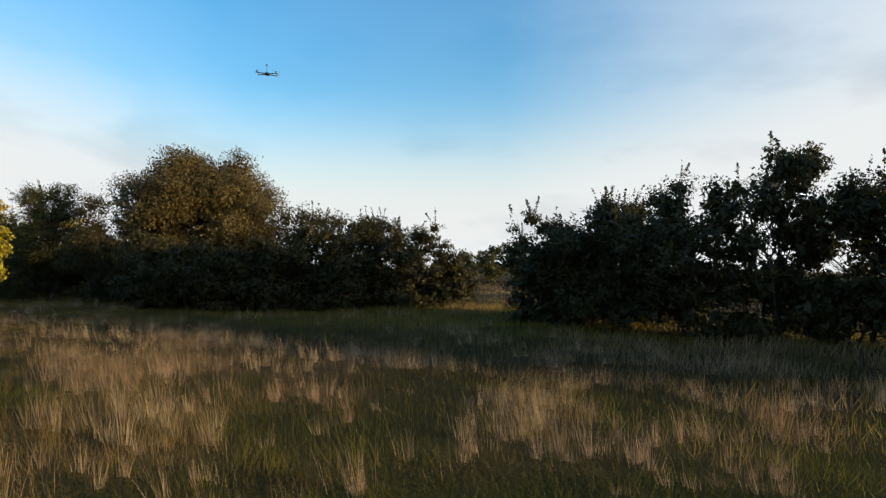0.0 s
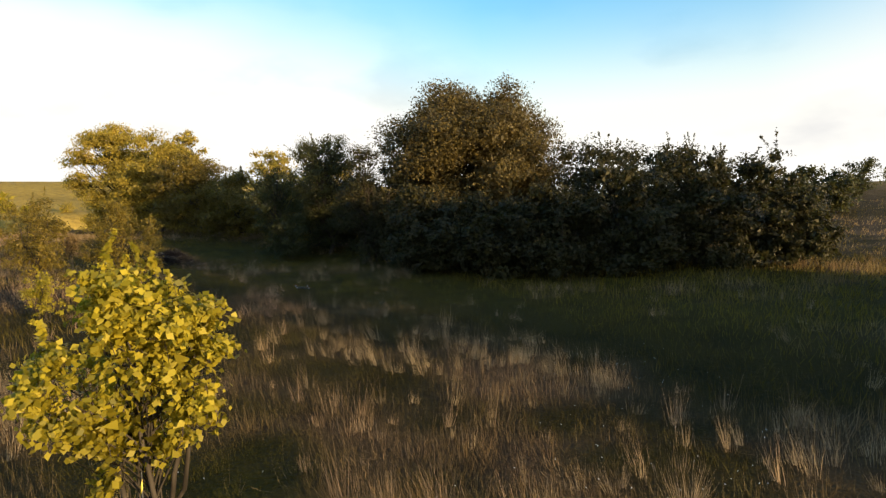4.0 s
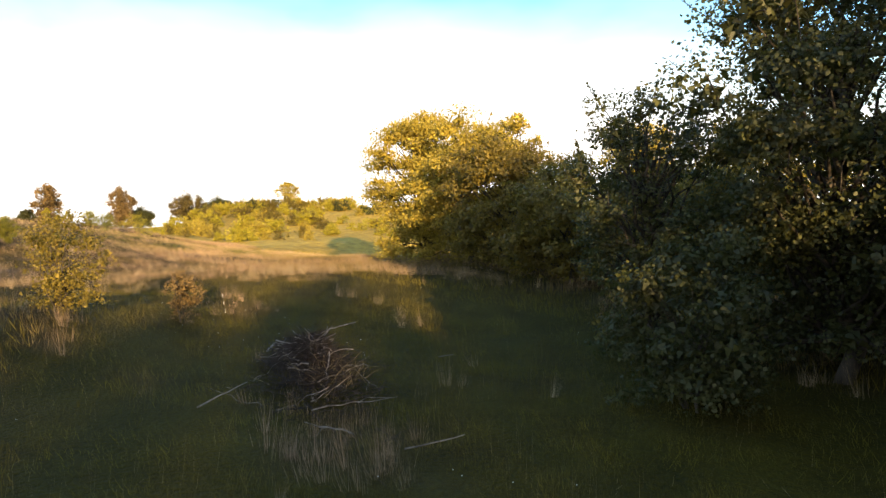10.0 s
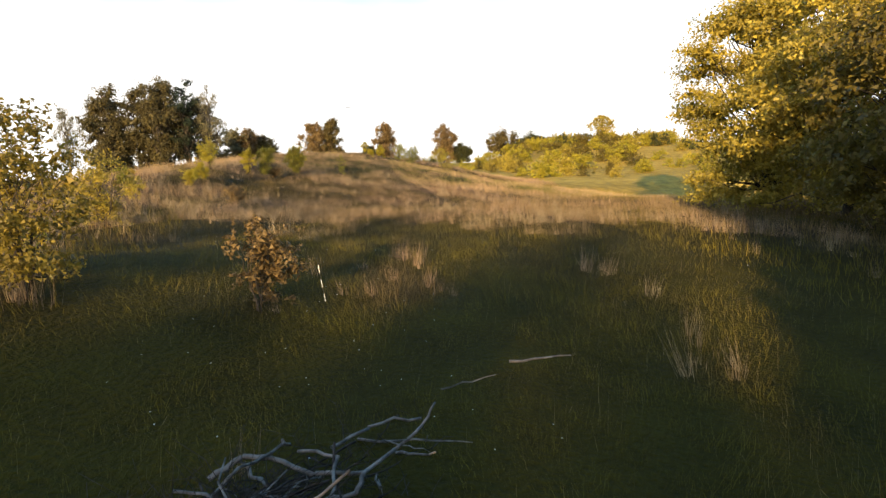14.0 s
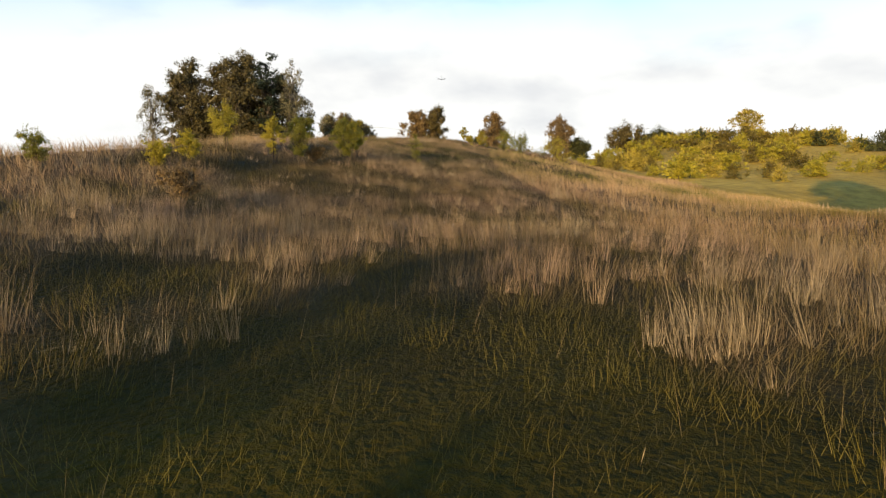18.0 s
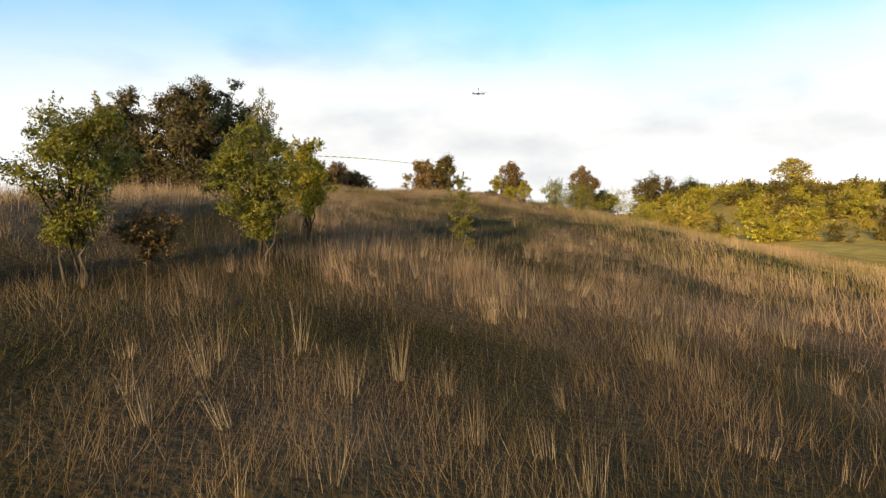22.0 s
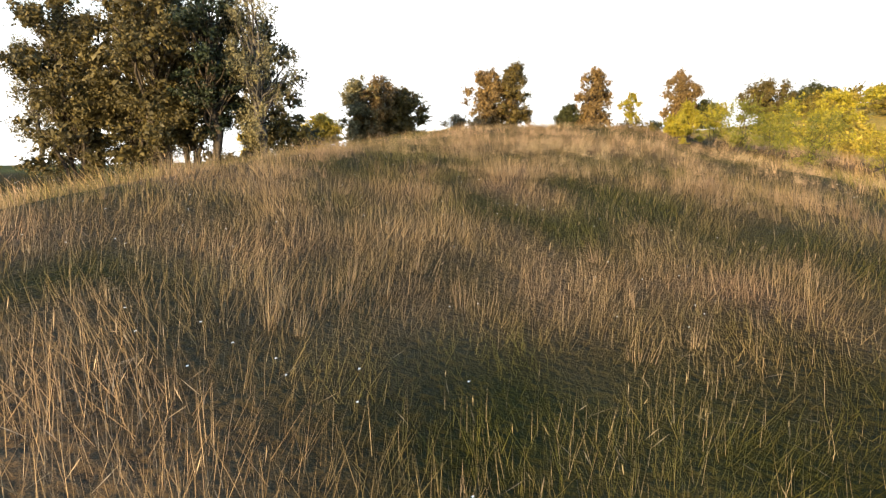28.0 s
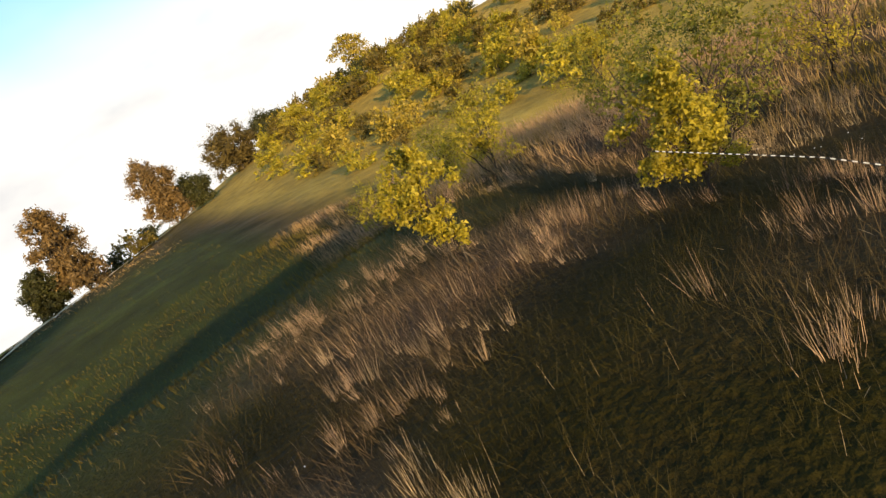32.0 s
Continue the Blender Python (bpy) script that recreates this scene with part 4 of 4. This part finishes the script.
# ---- track along the ridge ----
def ribbon(name, label, line, width, lift, material, category):
    n = 120
    t = np.linspace(0, len(line) - 1, n)
    line = np.array(line, float)
    px, py = (np.interp(t, np.arange(len(line)), line[:, k]) for k in (0, 1))
    d = unit(np.stack([np.gradient(px), np.gradient(py)], 1))
    rows = []
    for k in np.linspace(-1, 1, 5):
        qx, qy = px - d[:, 1] * width / 2 * k, py + d[:, 0] * width / 2 * k
        rows.append(np.stack([qx, qy, height(qx, qy) + lift], 1))
    V = np.stack(rows, 1)
    idx = np.arange(n * 5).reshape(n, 5)
    me = bpy.data.meshes.new(name)
    fill_mesh(me, V.reshape(-1, 3), np.stack([idx[:-1, :-1], idx[1:, :-1], idx[1:, 1:], idx[:-1, 1:]], -1).reshape(-1, 4))
    me.materials.append(material)
    return tagged(new(name, me), label, category, kind="structure")


TRACK = bark_material("pale_trodden_earth", (0.30, 0.24, 0.14), (0.55, 0.47, 0.30), 1.5)
ribbon("road", "pale trodden farm track along the ridge", [(-100, -10), (-108, -7.6), (-118, -5.4), (-130, -3.0), (-146, 1.6), (-158, 7), (-170, 13.5), (-182, 24)], 0.8, 0.16, TRACK, "track")
# verge strip whose yellow-green holds the low sun falling on the grass
VERGE_SUN = bark_material("verge_painted_sunlit", (0.12, 0.11, 0.02), (0.26, 0.21, 0.05), 2.2)
ribbon("verge", "grass verge beside the farm track, coloured as if sunlit", [(-101, -12.4), (-109, -10.0), (-119, -7.8), (-131, -5.4), (-147, -0.8), (-159.5, 4.8), (-171.5, 11.4), (-184, 22)], 2.4, 0.14, VERGE_SUN, "verge")


# ---- brush pile ----
def stick(parent, a, b, r, g, material, fork=True):
    bm = bmesh.new()
    limb(bm, a, b, r, r * 0.35, g, 0.09, 6, 5)
    if fork:
        m = Vector(a).lerp(Vector(b), g.uniform(0.4, 0.75))
        limb(bm, m, m + (Vector(b) - Vector(a)) * g.uniform(0.2, 0.4) + Vector(g.normal(0, 0.12, 3)), r * 0.55, r * 0.2, g, 0.3, 3, 4)
    return part("stick", bm_mesh("stick", bm), material, parent)


def heap(g, low=0.2):
    """A place in a long heap and how high it is there."""
    a, q = g.uniform(0, 2 * math.pi), abs(g.normal(0, 0.6))
    return Vector((2.1 * q * math.cos(a), 0.78 * q * math.sin(a) - 0.12 * q * math.cos(a), max(0.04, 0.74 * math.exp(-q * q * 1.2) * g.uniform(low, 1.05))))


def brush_pile(x, y):
    g = np.random.default_rng(300)
    z = ground_at(x, y)
    root = tagged(new("brush_pile"), "heap of dead branches and twigs in the grass", "brush pile")
    root.location = (x, y, z)
    for k in range(290):
        c = heap(g)
        L = g.uniform(0.4, 1.2)
        b = g.uniform(0, 2 * math.pi)
        d = Vector((math.cos(b), math.sin(b), g.normal(0, 0.3))).normalized() * L / 2
        pale = k % 6 == 0
        if pale:
            c = heap(g, 0.85)
        p, e = c - d, c + d
        p.z, e.z = max(p.z, 0.02), max(e.z, 0.02)
        stick(root, p, e, g.uniform(0.007, 0.014) if pale else g.uniform(0.005, 0.011), g, DEADWOOD if pale else BRUSHWOOD, k % 2 == 0)
    # crooked grey boughs thrown over the far end, thin twigs out of the near end
    for line, r in ((((-1.66, -0.42, 0.36), (-1.78, -0.24, 0.46), (-1.80, -0.06, 0.44), (-1.68, 0.28, 0.40), (-1.66, 0.60, 0.42), (-1.95, 0.76, 0.44), (-2.2, 0.9, 0.48), (-2.45, 1.0, 0.56)), 0.032),
                    (((-2.0, 0.30, 0.42), (-2.3, 0.50, 0.44), (-2.55, 0.86, 0.42)), 0.020), (((-1.80, -0.28, 0.42), (-1.45, 0.06, 0.40)), 0.022), (((-1.66, 0.60, 0.42), (-1.48, 0.58, 0.38), (-1.42, 0.32, 0.34)), 0.024),
                    (((-1.9, 0.1, 0.44), (-1.6, 0.45, 0.55), (-1.2, 0.5, 0.5)), 0.018), (((-2.3, -0.1, 0.3), (-1.9, 0.0, 0.5), (-1.3, -0.2, 0.52)), 0.018)):
        bm = bmesh.new()
        for k, (a, b) in enumerate(zip(line, line[1:])):
            limb(bm, Vector(a), Vector(b), r * (0.66 - 0.055 * k), r * (0.605 - 0.055 * k), g, 0.10, 4, 7)
        part("bough", bm_mesh("bough", bm), DEADWOOD, root, "crooked bleached bough")
    for k in range(44):
        p = Vector((1.0 + g.normal(0, 0.35), g.normal(0, 0.3), 0.25))
        b = g.normal(0, 1.1)
        e = p + Vector((math.sin(b) * 0.4 + g.normal(0, 0.2), math.sin(b) * 0.6, g.uniform(0.2, 0.6))) * g.uniform(0.5, 0.95)
        stick(root, p, e, g.uniform(0.004, 0.007), g, DRYTWIG)
    bm = bmesh.new()
    for k in range(2800):
        c = heap(g, 0.5)
        b = g.uniform(0, 2 * math.pi)
        d = Vector((math.cos(b), math.sin(b), g.uniform(-0.2, 0.9))).normalized() * g.uniform(0.15, 0.5)
        limb(bm, c - d * 0.3, c + d, 0.004, 0.0015, g, 0.4, 3, 3)
    tagged(part("brushwood", bm_mesh("brushwood", bm), BRUSHWOOD, root, "fine dark tangled twigs"), kind="stuff")
    return root


brush_pile(-26.9, 29.7)


def fallen_branch(x, y, L, turn, r, rise=0.1):
    g = np.random.default_rng(int(abs(x * 91 + y * 37)))
    z = ground_at(x, y)
    bm = bmesh.new()
    d = Vector((math.cos(turn), math.sin(turn), rise)) * L / 2
    limb(bm, -d + Vector((0, 0, 0.12)), d + Vector((0, 0, 0.16)), r * 0.7, r * 0.3, g, 0.045, 5, 6)
    me = bm_mesh("fallen_branch", bm)
    me.materials.append(DEADWOOD)
    ob = tagged(new("fallen_branch", me), "bleached dead branch lying in the grass", "branch", "fallen branches")
    ob.location = (x, y, z + 0.05)


for a in ((-31.7, 31.7, 0.7, 1.4, 0.025), (-29.4, 30.5, 0.9, 0.5, 0.022, 0.4), (-25.8, 28.2, 0.9, 2.2, 0.02), (-22.9, 30.15, 0.7, 1.2, 0.016), (-27.5, 32.6, 0.35, 0.6, 0.015), (-30.9, 30.9, 0.6, 1.3, 0.014, 0.3)):
    fallen_branch(*a)


# ---- marker tape ----
def tape(label, pts, second, width=0.05, band=0.22, sag=0.0, bow=(0, 0, 0)):
    """A twisted strip of barrier tape with bands in turn."""
    pts = [Vector(p) for p in pts]
    L = sum((b - a).length for a, b in zip(pts, pts[1:]))
    n = max(6, int(L / band) * 2)
    acc = [0]
    for a, b in zip(pts, pts[1:]):
        acc.append(acc[-1] + (b - a).length)
    root = tagged(new("marker_tape"), label, "tape", "marker tapes")
    root.location = pts[0]

    def place(s):
        for k in range(len(pts) - 1):
            if s <= acc[k + 1] or k == len(pts) - 2:
                q = pts[k].lerp(pts[k + 1], (s - acc[k]) / (acc[k + 1] - acc[k]))
                u = s / L
                return q + Vector(bow) * (4 * u * (1 - u))
    cut = [L * k / n for k in range(n + 1)]
    for k in range(n // 2):
        for m, (s0, s1) in enumerate(((cut[2 * k], cut[2 * k + 1]), (cut[2 * k + 1], cut[2 * k + 2]))):
            bm = bmesh.new()
            rows = []
            for j in range(4):
                s = s0 + (s1 - s0) * j / 3
                p = place(s) - pts[0]
                w = 1.3 * math.sin(s * 1.1)
                o = Vector((0.35 * math.sin(w), 0.35 * math.cos(w * 0.7), math.cos(w))).normalized() * width / 2
                f = Vector((o.y, -o.x, 0.2)).normalized() * 0.0012
                rows.append([bm.verts.new(p + o + f), bm.verts.new(p - o + f), bm.verts.new(p - o - f), bm.verts.new(p + o - f)])
            for r0, r1 in zip(rows, rows[1:]):
                for q in range(4):
                    bm.faces.new((r0[q], r0[(q + 1) % 4], r1[(q + 1) % 4], r1[q]))
            part("tape_band", bm_mesh("tape_band", bm), second if m else TAPE_BLACK, root)
    return root


def above(x, y, h):
    return (x, y, ground_at(x, y) + h)


tape("black and yellow barrier tape strung between two bushes", [above(-63.8, 19.0, 1.55), above(-65.1, 21.4, 1.6)], TAPE_YELLOW, 0.009, 0.13, bow=(0, 0, 0.05))
tape("black and yellow tape trailing from a bush into the grass", [above(-3.55, 12.1, 1.4), above(-3.3, 11.9, 0.7), above(-3.05, 11.65, 0.05)], TAPE_YELLOW, 0.05, 0.12)
tape("short black and white tape hanging from a shrub", [above(-32.55, 28.9, 0.95), above(-32.62, 28.97, 0.36)], TAPE_WHITE, 0.016, 0.20)
tape("black and white tape strung low from a yellow bush", [above(-93.9, 18.5, 0.72), above(-92.45, 18.5, 0.46), above(-91.4, 18.45, 0.2)], TAPE_WHITE, 0.008, 0.07)


# ---- quadcopters ----
def quadcopter(x, y, z, turn, label, blade=CARBON):
    root = tagged(new("quadcopter"), label, "drone", "hovering quadcopters")
    root.location, root.rotation_euler = (x, y, z), (0.12, 0, turn)
    bm = bmesh.new()
    bmesh.ops.create_cube(bm, size=1, matrix=Matrix.Diagonal((0.10, 0.22, 0.06, 1)))
    bmesh.ops.bevel(bm, geom=bm.edges[:], offset=0.012, segments=2, affect="EDGES")
    part("body", bm_mesh("body", bm), CARBON, root)
    bm = bmesh.new()
    tube(bm, [Vector((0, -0.08, 0.03)), Vector((0, -0.11, 0.12)), Vector((0, -0.12, 0.2))], [0.006, 0.005, 0.004], 5)
    bmesh.ops.create_uvsphere(bm, u_segments=8, v_segments=6, radius=0.022, matrix=Matrix.Translation((0, -0.12, 0.21)))
    part("antenna", bm_mesh("antenna", bm), CARBON, root)
    for sx in (-1, 1):
        for sy in (-1, 1):
            bm = bmesh.new()
            tube(bm, [Vector((0.03 * sx, 0.05 * sy, 0)), Vector((0.24 * sx, 0.2 * sy, 0))], [0.014, 0.010], 6)
            arm = part("arm", bm_mesh("arm", bm), CARBON, root)
            bm = bmesh.new()
            bmesh.ops.create_cone(bm, cap_ends=True, segments=12, radius1=0.02, radius2=0.018, depth=0.05, matrix=Matrix.Translation((0.24 * sx, 0.2 * sy, 0.025)))
            part("motor", bm_mesh("motor", bm), METAL, arm)
            bm = bmesh.new()
            bmesh.ops.create_cube(bm, size=1, matrix=Matrix.Translation((0.24 * sx, 0.2 * sy, 0.055)) @ pose(0, 0, 0, 0, 8, 40 * sx + 25 * sy) @ Matrix.Diagonal((0.22, 0.02, 0.004, 1)))
            part("propeller", bm_mesh("propeller", bm), blade, arm)


quadcopter(-1.76, 19.1, 7.31, 0.3, "dark quadcopter drone hovering ahead of the hedge")
quadcopter(-80.0, 18.8, 9.0, 1.8, "dark quadcopter drone hovering over the rise")

ORANGE = plain_material("orange_propeller", (0.55, 0.13, 0.05), 0.4)
quadcopter(-14.2, 25.4, ground_at(-14.2, 25.4) + 0.10, 2.4, "small quadcopter with orange propellers resting in the grass", ORANGE)
